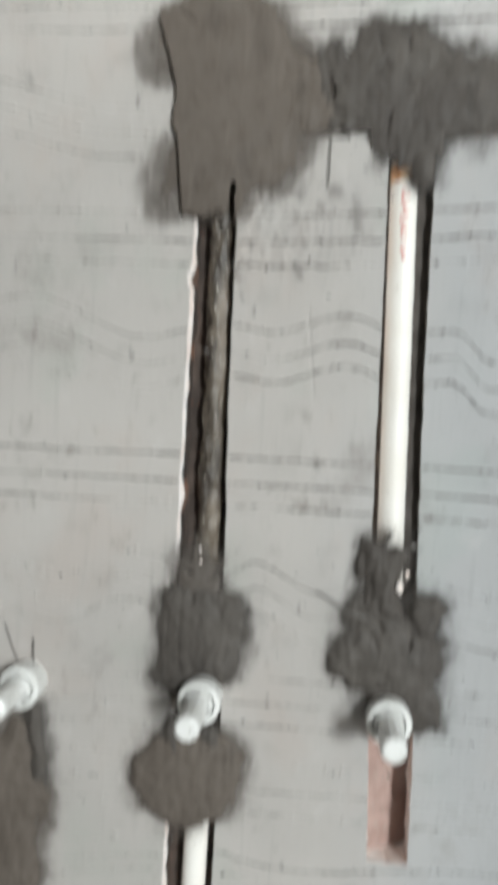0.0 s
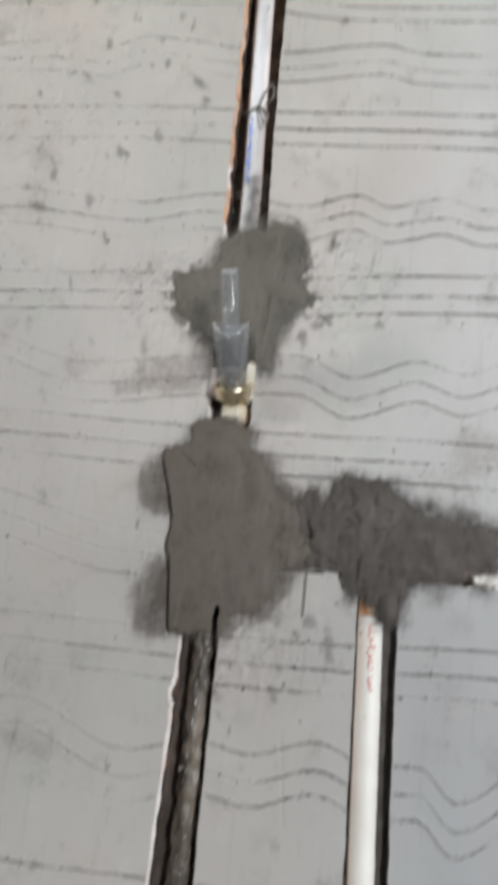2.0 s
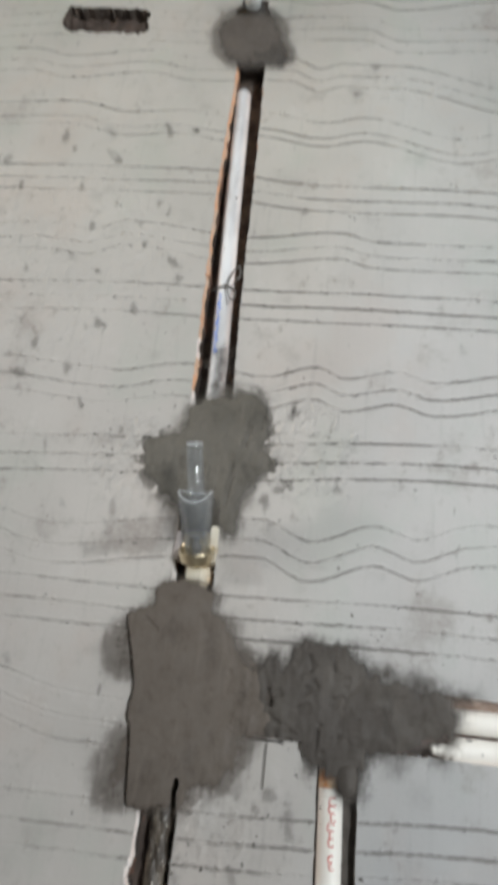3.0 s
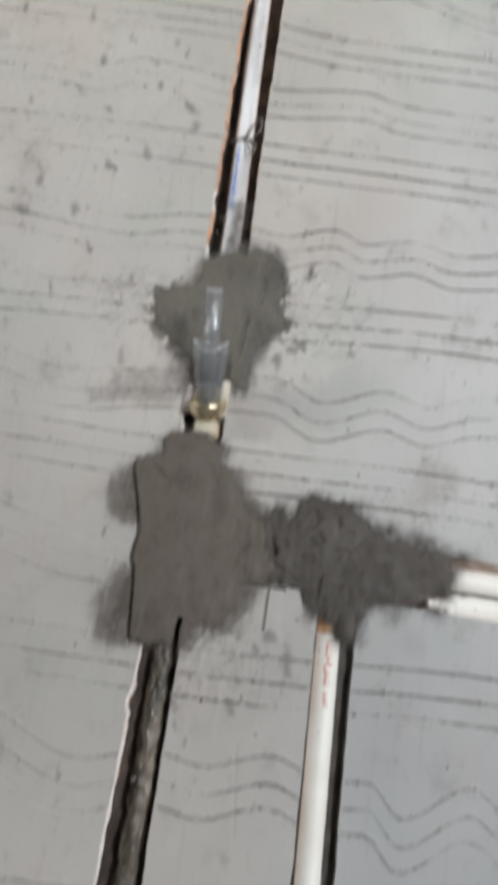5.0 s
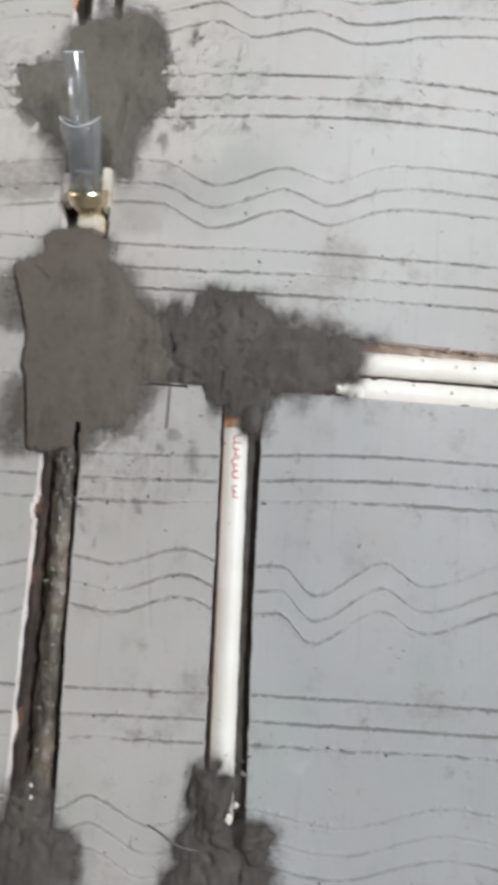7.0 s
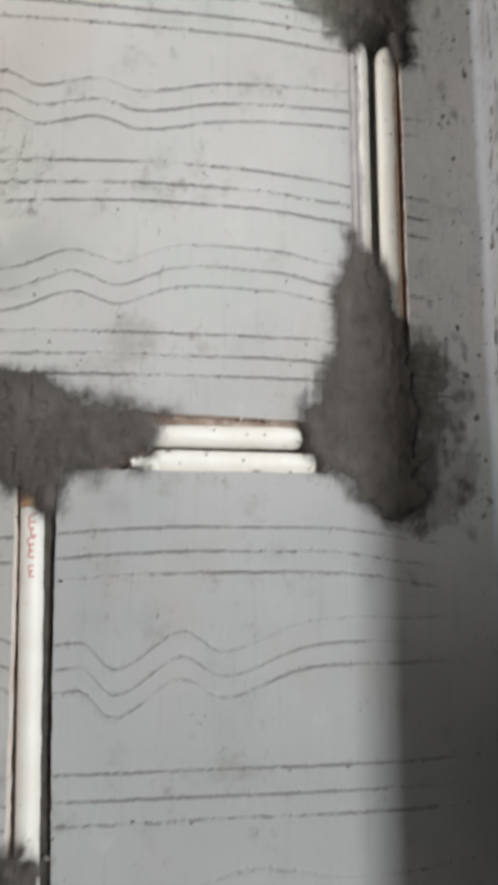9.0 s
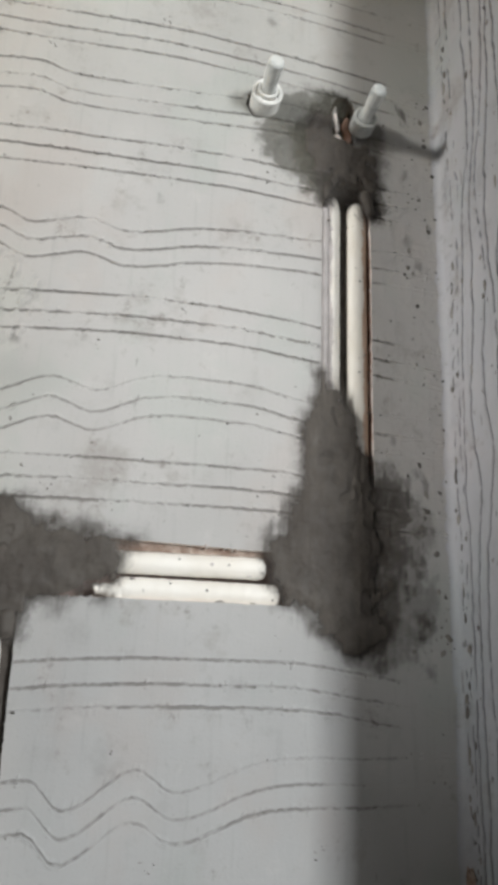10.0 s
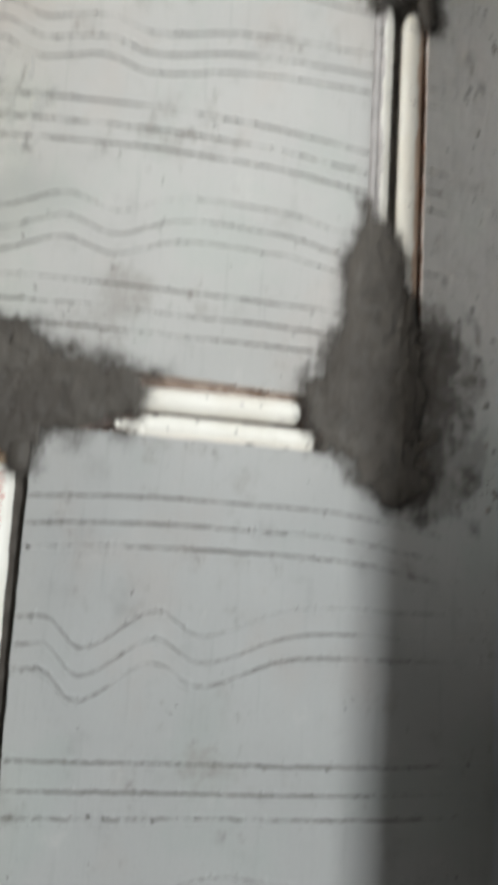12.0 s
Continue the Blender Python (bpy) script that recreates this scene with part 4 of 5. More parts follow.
upper = patch("dark mortar below the upper pair of water outlets",
              [("c", 0.345, 1.555, 0.030), ("c", 0.340, 1.53, 0.034), ("c", 0.368, 1.515, 0.037), ("c", 0.388, 1.53, 0.018), ("c", 0.352, 1.588, 0.016),
               ("k", 0.345, 1.49, 0.341, 1.468, 0.016, 0.006), ("k", 0.393, 1.495, 0.397, 1.462, 0.014, 0.009), ("c", 0.395, 1.56, 0.012)],
              MORTAR_SHADED, 0.0045, 0.5, 0.006, 5, hair=0.003, pits=0.3, soft=0.022, hole=[("b", 0.3490, 0.3750, 1.546, 1.602, 0.005)])
patch("thin olive-grey mortar wiped across the wall", [("k", 0.292, 1.578, 0.345, 1.590, 0.016, 0.018), ("c", 0.297, 1.545, 0.026), ("c", 0.318, 1.535, 0.034), ("k", 0.30, 1.53, 0.34, 1.49, 0.02, 0.02)],
      MORTAR_THIN, 0.0024, 0.5, 0.009, 33, parent=upper, hair=0.004, pits=0.15, soft=0.02)
patch("lump of mortar over the top of the tan-sided pipe", [("k", 0.388, 1.478, 0.392, 1.458, 0.009, 0.0075)], MORTAR_SHADED, 0.007, 0.2, 0.001, 34, parent=upper, soft=0.005, warp=0.001)
lump = patch("rounded lump of mortar above a capped outlet",
      [("c", -0.077, 0.654, 0.036), ("c", -0.094, 0.62, 0.023), ("c", -0.066, 0.632, 0.025), ("c", -0.098, 0.668, 0.018), ("c", -0.058, 0.668, 0.018)],
      MORTAR_D, 0.008, 0.16, 0.005, 6, hair=0.002, pits=0.15, slits=[(-0.088, 0.70, -0.086, 0.675, 0.001), (-0.07, 0.698, -0.066, 0.682, 0.001)])
patch("thin grey mortar running up over the muddy pipe", [("b", -0.1035, -0.0625, 0.675, 0.712, 0.006), ("c", -0.085, 0.716, 0.008)],
      MORTAR_M, 0.0040, 0.45, 0.003, 26, parent=lump, hair=0.003, pits=0.6, warp=0.003)
pat = patch("round grey mortar pat below a capped outlet",
      [("c", -0.082, 0.532, 0.043), ("c", -0.060, 0.549, 0.025), ("c", -0.102, 0.528, 0.027)], MORTAR, 0.005, 0.3, 0.004, 7, soft=0.008, hair=0.002)
patch("darker dab of mortar pressed under the socket", [("k", -0.098, 0.572, -0.092, 0.556, 0.010, 0.014), ("c", -0.068, 0.566, 0.012)], MORTAR_D, 0.006, 0.3, 0.003, 41, parent=pat, soft=0.008, hair=0.002)
stack = patch("rough stacked lump of mortar over the white pipe's end",
              [("c", 0.066, 0.650, 0.036), ("b", 0.052, 0.112, 0.594, 0.66, 0.006), ("c", 0.043, 0.640, 0.019), ("b", 0.078, 0.106, 0.66, 0.698, 0.008), ("c", 0.052, 0.682, 0.016)],
              MORTAR_D, 0.008, 0.16, 0.006, 8, hair=0.002, pits=0.2, slits=[(0.085, 0.685, 0.083, 0.655, 0.0014), (0.058, 0.672, 0.062, 0.668, 0.002)])
patch("upper daub of rough mortar", [("b", 0.045, 0.0755, 0.675, 0.733, 0.004), ("k", 0.05, 0.715, 0.044, 0.735, 0.008, 0.002), ("k", 0.062, 0.72, 0.064, 0.739, 0.01, 0.003)],
      MORTAR_D, 0.009, 0.3, 0.005, 15, parent=stack, soft=0.007, hair=0.003, pits=0.2)
patch("side daub of rough mortar", [("k", 0.090, 0.684, 0.105, 0.686, 0.012, 0.005), ("c", 0.094, 0.67, 0.010)], MORTAR_D, 0.009, 0.3, 0.005, 16, parent=stack, soft=0.007, pits=0.3)
wide_pat = patch("wide grey mortar patch below a capped outlet",
      [("c", -0.25, 0.50, 0.055), ("b", -0.33, -0.197, 0.30, 0.53, 0.03), ("c", -0.225, 0.552, 0.016)], MORTAR, 0.005, 0.3, 0.005, 9)
patch("dark dab of mortar along the patch's upper side", [("k", -0.212, 0.575, -0.205, 0.52, 0.008, 0.010)], MORTAR_D, 0.006, 0.3, 0.003, 42, parent=wide_pat, soft=0.008, hair=0.002)
shower_pat = patch("round grey mortar pat below the shower outlet",
      [("c", -0.110, 1.896, 0.051), ("c", -0.106, 1.925, 0.040), ("c", -0.072, 1.872, 0.022), ("c", -0.124, 1.918, 0.036)],
      MORTAR_M, 0.0036, 0.2, 0.003, 10, hair=0.001, soft=0.024, warp=0.003)
patch("darker trowelled dab at the pat's lower side", [("k", -0.10, 1.868, -0.074, 1.872, 0.014, 0.016), ("c", -0.078, 1.89, 0.012)], MORTAR_D, 0.0045, 0.3, 0.004, 43, parent=shower_pat, soft=0.012, hair=0.002)


def chip(owner, x, y, z, size, seed):
    """A white speck put on the mortar as a painted wet glint."""
    b = bmesh.new()
    bmesh.ops.create_icosphere(b, subdivisions=2, radius=1)
    for v in b.verts:
        k = 1 + 0.5 * noise.noise(v.co * 1.9 + Vector((seed, 0, 0)))
        v.co = Vector((x + v.co.x * size * k, y + v.co.y * size * 0.6 * k, z + v.co.z * size * 1.5 * k))
    part("glint_speck", b, CUT, owner, "white speck for a wet glint")


# bright specks put in for the glints on the wet mortar
chip(lump, -0.0815, -0.0045, 0.717, 0.0012, 1.0)
chip(lump, -0.0805, -0.0045, 0.708, 0.0012, 2.0)
chip(stack, 0.0722, -0.0095, 0.702, 0.0026, 4.0)
chip(stack, 0.0775, -0.0085, 0.712, 0.0016, 5.0)


def corner_lump(x, y, z, size, seed):
    """A lump of mortar dropped into the corner."""
    b = bmesh.new()
    bmesh.ops.create_icosphere(b, subdivisions=4, radius=1)
    for v in b.verts:
        q = v.co * 2.2 + Vector((seed, 0, 0))
        k = 1 + 0.35 * noise.noise(q) + 0.2 * noise.noise(q * 2.6)
        v.co = Vector((x + v.co.x * size[0] * k, y + v.co.y * size[1] * k, z + v.co.z * size[2] * k))
    tagged(part("mortar_lump", b, CHIPPED, smooth=True), "small rough brown lump of mortar stuck in the corner", "mortar lump")


corner_lump(0.4745, -0.004, 0.820, (0.004, 0.008, 0.010), 3.0)


def crumbs():
    """Spatter of mortar round the patches, crumbs along the scored lines and stray trowel smears."""
    pick = random.Random(11)
    spots = [(-0.09, 1.30, 0.07, 50), (-0.09, 1.06, 0.075, 60), (0.06, 1.08, 0.075, 60), (0.36, 1.10, 0.085, 110), (0.34, 1.52, 0.07, 60), (-0.08, 0.64, 0.06, 60),
             (0.07, 0.66, 0.07, 70), (0.0, 1.29, 0.05, 25), (-0.02, 1.0, 0.05, 60), (0.43, 1.25, 0.05, 50), (0.43, 1.45, 0.05, 50), (0.44, 1.08, 0.05, 60),
             (-0.2, 1.25, 0.12, 60), (-0.3, 1.5, 0.2, 60), (-0.01, 1.32, 0.04, 20), (0.0, 1.315, 0.028, 45), (-0.168, 1.288, 0.024, 35), (-0.06, 0.965, 0.03, 20)]
    b = bmesh.new()

    def crumb(x, z, r, long=1.0, turn=0.0):
        if x > CORNER - 0.003:
            return
        m = Matrix.Translation((x, 0.0, z)) @ Matrix.Rotation(turn, 4, "Y") @ Matrix.Diagonal((r * long, r * 0.55, r, 1))
        for v in bmesh.ops.create_icosphere(b, subdivisions=1, radius=1, matrix=m)["verts"]:
            v.co += Vector((pick.uniform(-1, 1) * r * 0.45, 0, pick.uniform(-1, 1) * r * 0.45))

    for cx, cz, spread, count in spots:
        for _ in range(count):
            a, d = pick.uniform(0, 6.28), spread * (0.55 + abs(pick.gauss(0, 0.45)))
            crumb(cx + d * math.cos(a), cz + d * math.sin(a), 0.0003 + 0.0012 * pick.random() ** 3, pick.uniform(0.8, 2.0), pick.uniform(0, 3))
    for _ in range(3200):
        line, off, start, end, _ = pick.choice(STROKES)
        x = pick.uniform(-0.46, 0.46)
        if fnoise(x, off * 40 + float(line(0.0)) * 9, 6, 2) > pick.uniform(-0.35, 0.45) and start <= x <= end:
            crumb(x, float(line(x)) + off + pick.gauss(0, 0.0013), 0.0003 + 0.0009 * pick.random() ** 2, pick.uniform(0.9, 2.2), pick.gauss(0, 0.5))
    for _ in range(30):
        x, z = pick.uniform(-0.42, 0.46), pick.uniform(0.5, 1.95)
        turn = pick.choice((1.0, 1.2, -1.1)) + pick.gauss(0, 0.2)
        for _ in range(pick.randint(2, 5)):
            crumb(x + pick.gauss(0, 0.003), z + pick.gauss(0, 0.003), pick.uniform(0.0003, 0.0009), pick.uniform(1, 4), turn + pick.gauss(0, 0.5))
    for x, z in ((0.21, 1.0755), (0.286, 1.067), (0.255, 1.0725), (0.236, 1.0495), (0.18, 1.0465), (0.3475, 1.43), (0.376, 1.39), (0.3795, 1.45)):
        crumb(x, z, pick.uniform(0.0006, 0.0011), pick.uniform(1, 2), pick.uniform(0, 3))
    for _ in range(110):
        crumb(CORNER - 0.004 - 0.05 * pick.random() ** 1.8, pick.uniform(1.0, 1.62), 0.0006 + 0.0022 * pick.random() ** 2, pick.uniform(0.8, 1.8), pick.uniform(0, 3))
    for _ in range(190):
        z = pick.uniform(0.7, 1.7)
        y = -0.013 - 0.010 * max(0.0, min(1.0, (z - 1.2) / 0.25)) + pick.gauss(0, 0.003) if pick.random() < 0.5 else -pick.uniform(0.01, 0.12)
        r = 0.0006 + 0.0026 * pick.random() ** 2.5
        m = Matrix.Translation((CORNER, y, z)) @ Matrix.Diagonal((r * 0.6, r, r * pick.uniform(1, 3.5), 1))
        for v in bmesh.ops.create_icosphere(b, subdivisions=1, radius=1, matrix=m)["verts"]:
            v.co += Vector((0, pick.uniform(-1, 1) * r * 0.45, pick.uniform(-1, 1) * r * 0.45))
    tagged(part("mortar_crumbs", b, CRUMB), "tiny grey crumbs of mortar stuck to the wall", "mortar crumbs", kind="stuff")


crumbs()


# small darker daubs: x from, x to, z from, z to, how many
MARKS = [(-0.011, -0.005, 0.981, 0.987, 1), (0.023, 0.029, 0.965, 0.971, 1), (-0.063, -0.057, 0.912, 0.918, 1), (-0.070, -0.064, 0.941, 0.947, 1),
         (-0.066, -0.060, 0.925, 0.931, 1), (0.005, 0.011, 0.785, 0.791, 1), (-0.227, -0.221, 1.427, 1.433, 1), (-0.245, -0.239, 1.077, 1.082, 1),
         (-0.184, -0.178, 1.251, 1.257, 1), (-0.022, -0.016, 1.290, 1.296, 1), (-0.011, -0.005, 1.284, 1.290, 1)]


# finger-long smears of thin mortar: x, z
SMEARS = [(-0.293, 1.408), (-0.263, 1.411), (-0.251, 1.379), (-0.229, 1.437), (-0.179, 1.313), (-0.254, 1.288), (-0.228, 1.339), (-0.222, 1.228), (-0.183, 1.241),
          (-0.318, 1.391), (-0.257, 1.264), (0.168, 1.438), (-0.016, 1.394), (0.035, 1.332), (-0.024, 1.249), (-0.25, 1.674), (-0.014, 1.61), (-0.174, 1.6),
          (-0.195, 1.549), (-0.276, 1.523), (-0.298, 1.527), (-0.16, 1.527), (-0.237, 1.605), (-0.244, 1.507), (-0.309, 1.688)]


def smudges():
    """Thin broken smears of mortar left on the skim coat."""
    pick, serial = random.Random(23), 0
    areas = [(-0.42, -0.14, 1.36, 1.75, 24), (-0.03, 0.06, 1.26, 1.36, 12), (-0.06, 0.04, 0.93, 1.02, 8), (0.41, 0.448, 0.98, 1.25, 9), (0.41, 0.448, 1.4, 1.62, 6),
             (-0.2, 0.0, 1.2, 1.4, 10), (0.0, 0.35, 1.55, 1.9, 4)]
    for x0, x1, z0, z1, count in areas + MARKS + [(x, x, z, z, 1) for x, z in SMEARS]:
        for n in range(count):
            cx, cz = pick.uniform(x0, x1), pick.uniform(z0, z1)
            rx, rz, turn = pick.uniform(0.004, 0.009), pick.uniform(0.007, 0.017), pick.gauss(0.3, 0.35)
            peak = pick.uniform(0.00028, 0.00058) * (1.25 if x0 == -0.42 else 1.0)
            if x0 == x1:
                rx, peak = rx * 0.8, pick.uniform(0.0003, 0.0007)
            elif count < 4:
                rx, rz, peak = rx * 0.8, rz * 0.7, 0.00036
            serial += 1
            lie = 0.00004 + 0.000006 * (serial % 12)
            verts, faces, k = [], [], 12
            for j in range(k + 1):
                for i in range(k + 1):
                    u, v = 2 * i / k - 1, 2 * j / k - 1
                    x = cx + rx * 1.6 * u * math.cos(turn) - rz * 1.6 * v * math.sin(turn)
                    z = cz + rx * 1.6 * u * math.sin(turn) + rz * 1.6 * v * math.cos(turn)
                    d = (1.6 * math.hypot(u, v)) * (1 + 0.5 * fnoise(x, z, 130, n)) + 0.35 * fnoise(x, z, 300, n + 3)
                    verts.append((min(x, CORNER - 0.022), -lie - peak * max(0.0, 1 - d * d) ** 1.5, z))
            for j in range(k):
                for i in range(k):
                    a = j * (k + 1) + i
                    faces.append((a, a + 1, a + k + 2, a + k + 1))
            mesh_object("mortar_smudge", verts, faces, [SMUDGE], parent=wall, smooth=True)


smudges()

# ---- pipes in the chases ----


def pipe(label, path, r, mat, wobble=0.0, seed=0.0, step=0.008, name="water_pipe", sides=24, ends=(0.0, 0.0)):
    """A pipe along a path; ends: over what length its two ends are rounded off by cement."""
    pts = []
    for a, b in zip(path, path[1:]):
        a, b = Vector(a), Vector(b)
        n = max(1, int((b - a).length / step))
        pts += [a.lerp(b, k / n) for k in range(n)]
    pts.append(Vector(path[-1]))
    radii = [r * 0.93] + [r] * (len(pts) - 2) + [r * 0.93]
    for i, p in enumerate(pts):
        for length, tip in zip(ends, (pts[0], pts[-1])):
            d = (p - tip).length
            if d < length:
                radii[i] = r * (0.45 + 0.55 * math.sqrt(1 - (1 - d / length) ** 2))
    b = bmesh.new()
    sweep(b, pts, radii, sides, True, wobble, seed)
    ob = part(name, b, mat, smooth=True)
    return tagged(ob, label, "pipe", group="water pipes in the wall chases")


white = pipe("cream-white plastic pipe upright in its chase", [(0.0558, 0.0135, 1.045), (0.0668, 0.0135, 0.69)], 0.0106, PVC)
top_run = pipe("cream-white plastic pipe lying level in the chase", [(0.150, 0.011, 1.0712), (0.2905, 0.011, 1.0712)], 0.0103, PVC, 0.0005, 2, 0.0015, ends=(0.004, 0.010))
low_run = pipe("cream-white plastic pipe lying level, cement on its ends", [(0.1545, 0.010, 1.0485), (0.3035, 0.010, 1.0475)], 0.0102, PVC, 0.0006, 4, 0.0015, ends=(0.011, 0.006))
left_up = pipe("white plastic pipe smeared with cement near the corner", [(0.3525, 0.014, 1.20), (0.3522, 0.013, 1.478)], 0.0100, PVC, 0.0006, 3, 0.003, sides=60, ends=(0.0, 0.022))
right_up = pipe("white plastic pipe near the corner, shaded tan on its right side", [(0.3815, 0.013, 1.15), (0.3810, 0.013, 1.474)], 0.0110, PVC, 0.0003, 9, 0.003, sides=60, ends=(0.0, 0.014))
shiny = pipe("glossy film-wrapped pipe running up to the shower outlet",
             [(-0.0885, 0.0145, 1.31), (-0.0920, 0.0145, 1.42), (-0.1005, 0.015, 1.59), (-0.1055, 0.015, 1.70), (-0.1105, 0.0155, 1.815)], 0.0104, SHINY, 0.0003, 5, 0.006)
pipe("pipe coated in dried brown cement slurry", [(-0.0785, 0.016, 0.62), (-0.0795, 0.0155, 0.80), (-0.0815, 0.0155, 0.94), (-0.0835, 0.016, 1.05)], 0.0097, MUD, 0.0026, 7, 0.004, sides=40)
pipe("glossy white pipe going down below the outlet", [(-0.0745, 0.012, 0.36), (-0.0738, 0.012, 0.56)], 0.0098, PVC)

# torn white sleeve sticking out of the mortar at the lower level pipe's end
b = bmesh.new()
sweep(b, [(0.1375 + 0.0022 * k, 0.0035 + 0.0004 * k, 1.0462 + 0.0010 * math.sin(1.9 * k)) for k in range(11)],
      [0.0030 + 0.0018 * abs(math.sin(1.3 * k + 0.6)) + 0.0003 * k for k in range(11)], 12, True, 0.0009, 6)
part("torn_sleeve", b, PVC, low_run, "torn white plastic sleeve", True)


def fleck(owner, mat, x, y, z, wide, high, seed):
    """A splash of cement dried on a pipe."""
    b = bmesh.new()
    bmesh.ops.create_icosphere(b, subdivisions=2, radius=1)
    for v in b.verts:
        k = 1 + 0.6 * noise.noise(v.co * 1.7 + Vector((seed, 0, 0)))
        v.co = Vector((x + v.co.x * wide * k, y + v.co.y * 0.0006, z + v.co.z * high * k))
    part("cement_fleck", b, mat, owner, "dried grey cement splash", True)


for n, (owner, x, y, z, wide, high) in enumerate(((top_run, 0.2395, 0.0008, 1.0725, 0.0022, 0.0018), (top_run, 0.1600, 0.0030, 1.0775, 0.0020, 0.0012),
                                                  (top_run, 0.2750, 0.0040, 1.0640, 0.0035, 0.0010), (low_run, 0.2035, 0.0012, 1.0535, 0.0014, 0.0012),
                                                  (low_run, 0.2480, 0.0030, 1.0405, 0.0050, 0.0009), (low_run, 0.2790, 0.0035, 1.0400, 0.0030, 0.0008),
                                                  (low_run, 0.2960, 0.0012, 1.0440, 0.0016, 0.0016), (low_run, 0.1700, 0.0030, 1.0565, 0.0028, 0.0009))):
    fleck(owner, SMEAR if owner is top_run else MORTAR_DEEP, x, y, z, wide * 0.85, high * 0.8, n * 2.3)


def side_colour(ob, mat, axis, side, limit):
    """A second colour along one side of an upright pipe, with an uneven border."""
    ob.data.materials.append(mat)
    for f in ob.data.polygons:
        if (f.center.x - axis) / 0.0105 * side > limit + 0.3 * fnoise(0, f.center.z, 35, 4) + 0.2 * fnoise(0, f.center.z, 130, 4):
            f.material_index = len(ob.data.materials) - 1


side_colour(left_up, SMEAR, 0.3525, -1, 0.1)
# tan puts this side's shade and bounced brick colour into the pipe
side_colour(right_up, PVC_TAN, 0.3813, 1, 0.35)


def bars(owner, mat, name, rows):
    """Unreadable print along a pipe: thin bars, each (x, y, z, half width, half height)."""
    for x, y, z, w, h in rows:
        b = bmesh.new()
        solid_box(b, (x - w, y - 0.0004, z - h), (x + w, y + 0.0004, z + h))
        part(name, b, mat, owner)


rng = random.Random(4)
def scrawl(owner, z_from, z_to, loops, wide, x_mid, lean):
    """One word of faded cursive print along the upright pipe, too blurred to read: a looping stroke on its surface."""
    line, count = [], loops * 14
    for k in range(count + 1):
        u = k / count
        a = 2 * math.pi * loops * u
        tall = wide * (0.65 + 0.35 * math.sin(2.3 * math.floor(loops * u) + lean))
        z = z_from + (z_to - z_from) * u + 0.0011 * math.sin(a)
        axis = 0.0558 + (1.045 - z) * 0.031
        dx = x_mid + tall * math.cos(a + 0.7 * math.sin(a))
        line.append((axis + dx, 0.0135 - math.sqrt(0.0106 ** 2 - dx * dx) - 0.0001, z))
    b = bmesh.new()
    sweep(b, line, 0.0005, 6)
    part("print_mark", b, RED_INK, owner, "faded red print", True)


scrawl(white, 1.000, 0.983, 3, 0.0036, 0.0006, 0.3)
scrawl(white, 0.981, 0.965, 3, 0.0030, 0.0000, 1.7)
scrawl(white, 0.958, 0.949, 2, 0.0026, 0.0002, 2.9)
b = bmesh.new()
sweep(b, [(0.3428 + 0.0005 * math.sin(k), 0.0062, 1.255 + 0.0066 * k) for k in range(32)], [0.0046 + 0.0012 * fnoise(k, 0, 0.5, 3) for k in range(32)], 14, True, 0.0012, 2)
part("cement_smear", b, SMEAR, left_up, "grey cement smear", True)
bars(shiny, BLUE_INK, "print_mark", [(-0.0995 + 0.0002 * k + 0.0008 * math.sin(2.1 * k), 0.0045, 1.490 - 0.0046 * k, rng.uniform(0.0008, 0.0022), rng.uniform(0.0009, 0.0020)) for k in range(17)])
b = bmesh.new()
lathe(b, (0.0568, 0.0135, 1.009), (-0.031, 0, 1), [(-0.002, 0.0107), (0.012, 0.0108)], 24)
part("primer_band", b, RUST, white, "orange solvent stain at the pipe's joint", True)


def wire(label, pts, r=0.0009):
    line = [Vector(p) for p in pts]
    b = bmesh.new()
    fine = []
    for i in range(len(line) - 1):
        p0, p1, p2, p3 = line[max(i - 1, 0)], line[i], line[i + 1], line[min(i + 2, len(line) - 1)]
        for k in range(8):
            u = k / 8
            fine.append(0.5 * ((2 * p1) + (p2 - p0) * u + (2 * p0 - 5 * p1 + 4 * p2 - p3) * u * u + (3 * p1 - p0 - 3 * p2 + p3) * u ** 3))
    fine.append(line[-1])
    sweep(b, fine, r, 8)
    return tagged(part("binding_wire", b, WIRE, smooth=True), label, "wire")


wire("thin dark binding wire twisted round the glossy pipe",
     [(-0.111, 0.008, 1.497), (-0.100, 0.0030, 1.499), (-0.094, 0.0025, 1.502), (-0.086, 0.005, 1.499), (-0.082, -0.001, 1.49), (-0.084, -0.003, 1.478),
      (-0.0895, -0.0005, 1.487), (-0.092, -0.0005, 1.50), (-0.087, -0.003, 1.517), (-0.081, -0.002, 1.525), (-0.08, 0.003, 1.515), (-0.086, 0.002, 1.505)])

wire("thick dark wire band tied tight across the glossy pipe",
     [(-0.1075, 0.013, 1.4985), (-0.1058, 0.0080, 1.4985), (-0.1015, 0.0043, 1.499), (-0.0960, 0.0032, 1.500), (-0.0905, 0.0045, 1.5005), (-0.0862, 0.0090, 1.501), (-0.0845, 0.013, 1.501)], 0.0014)

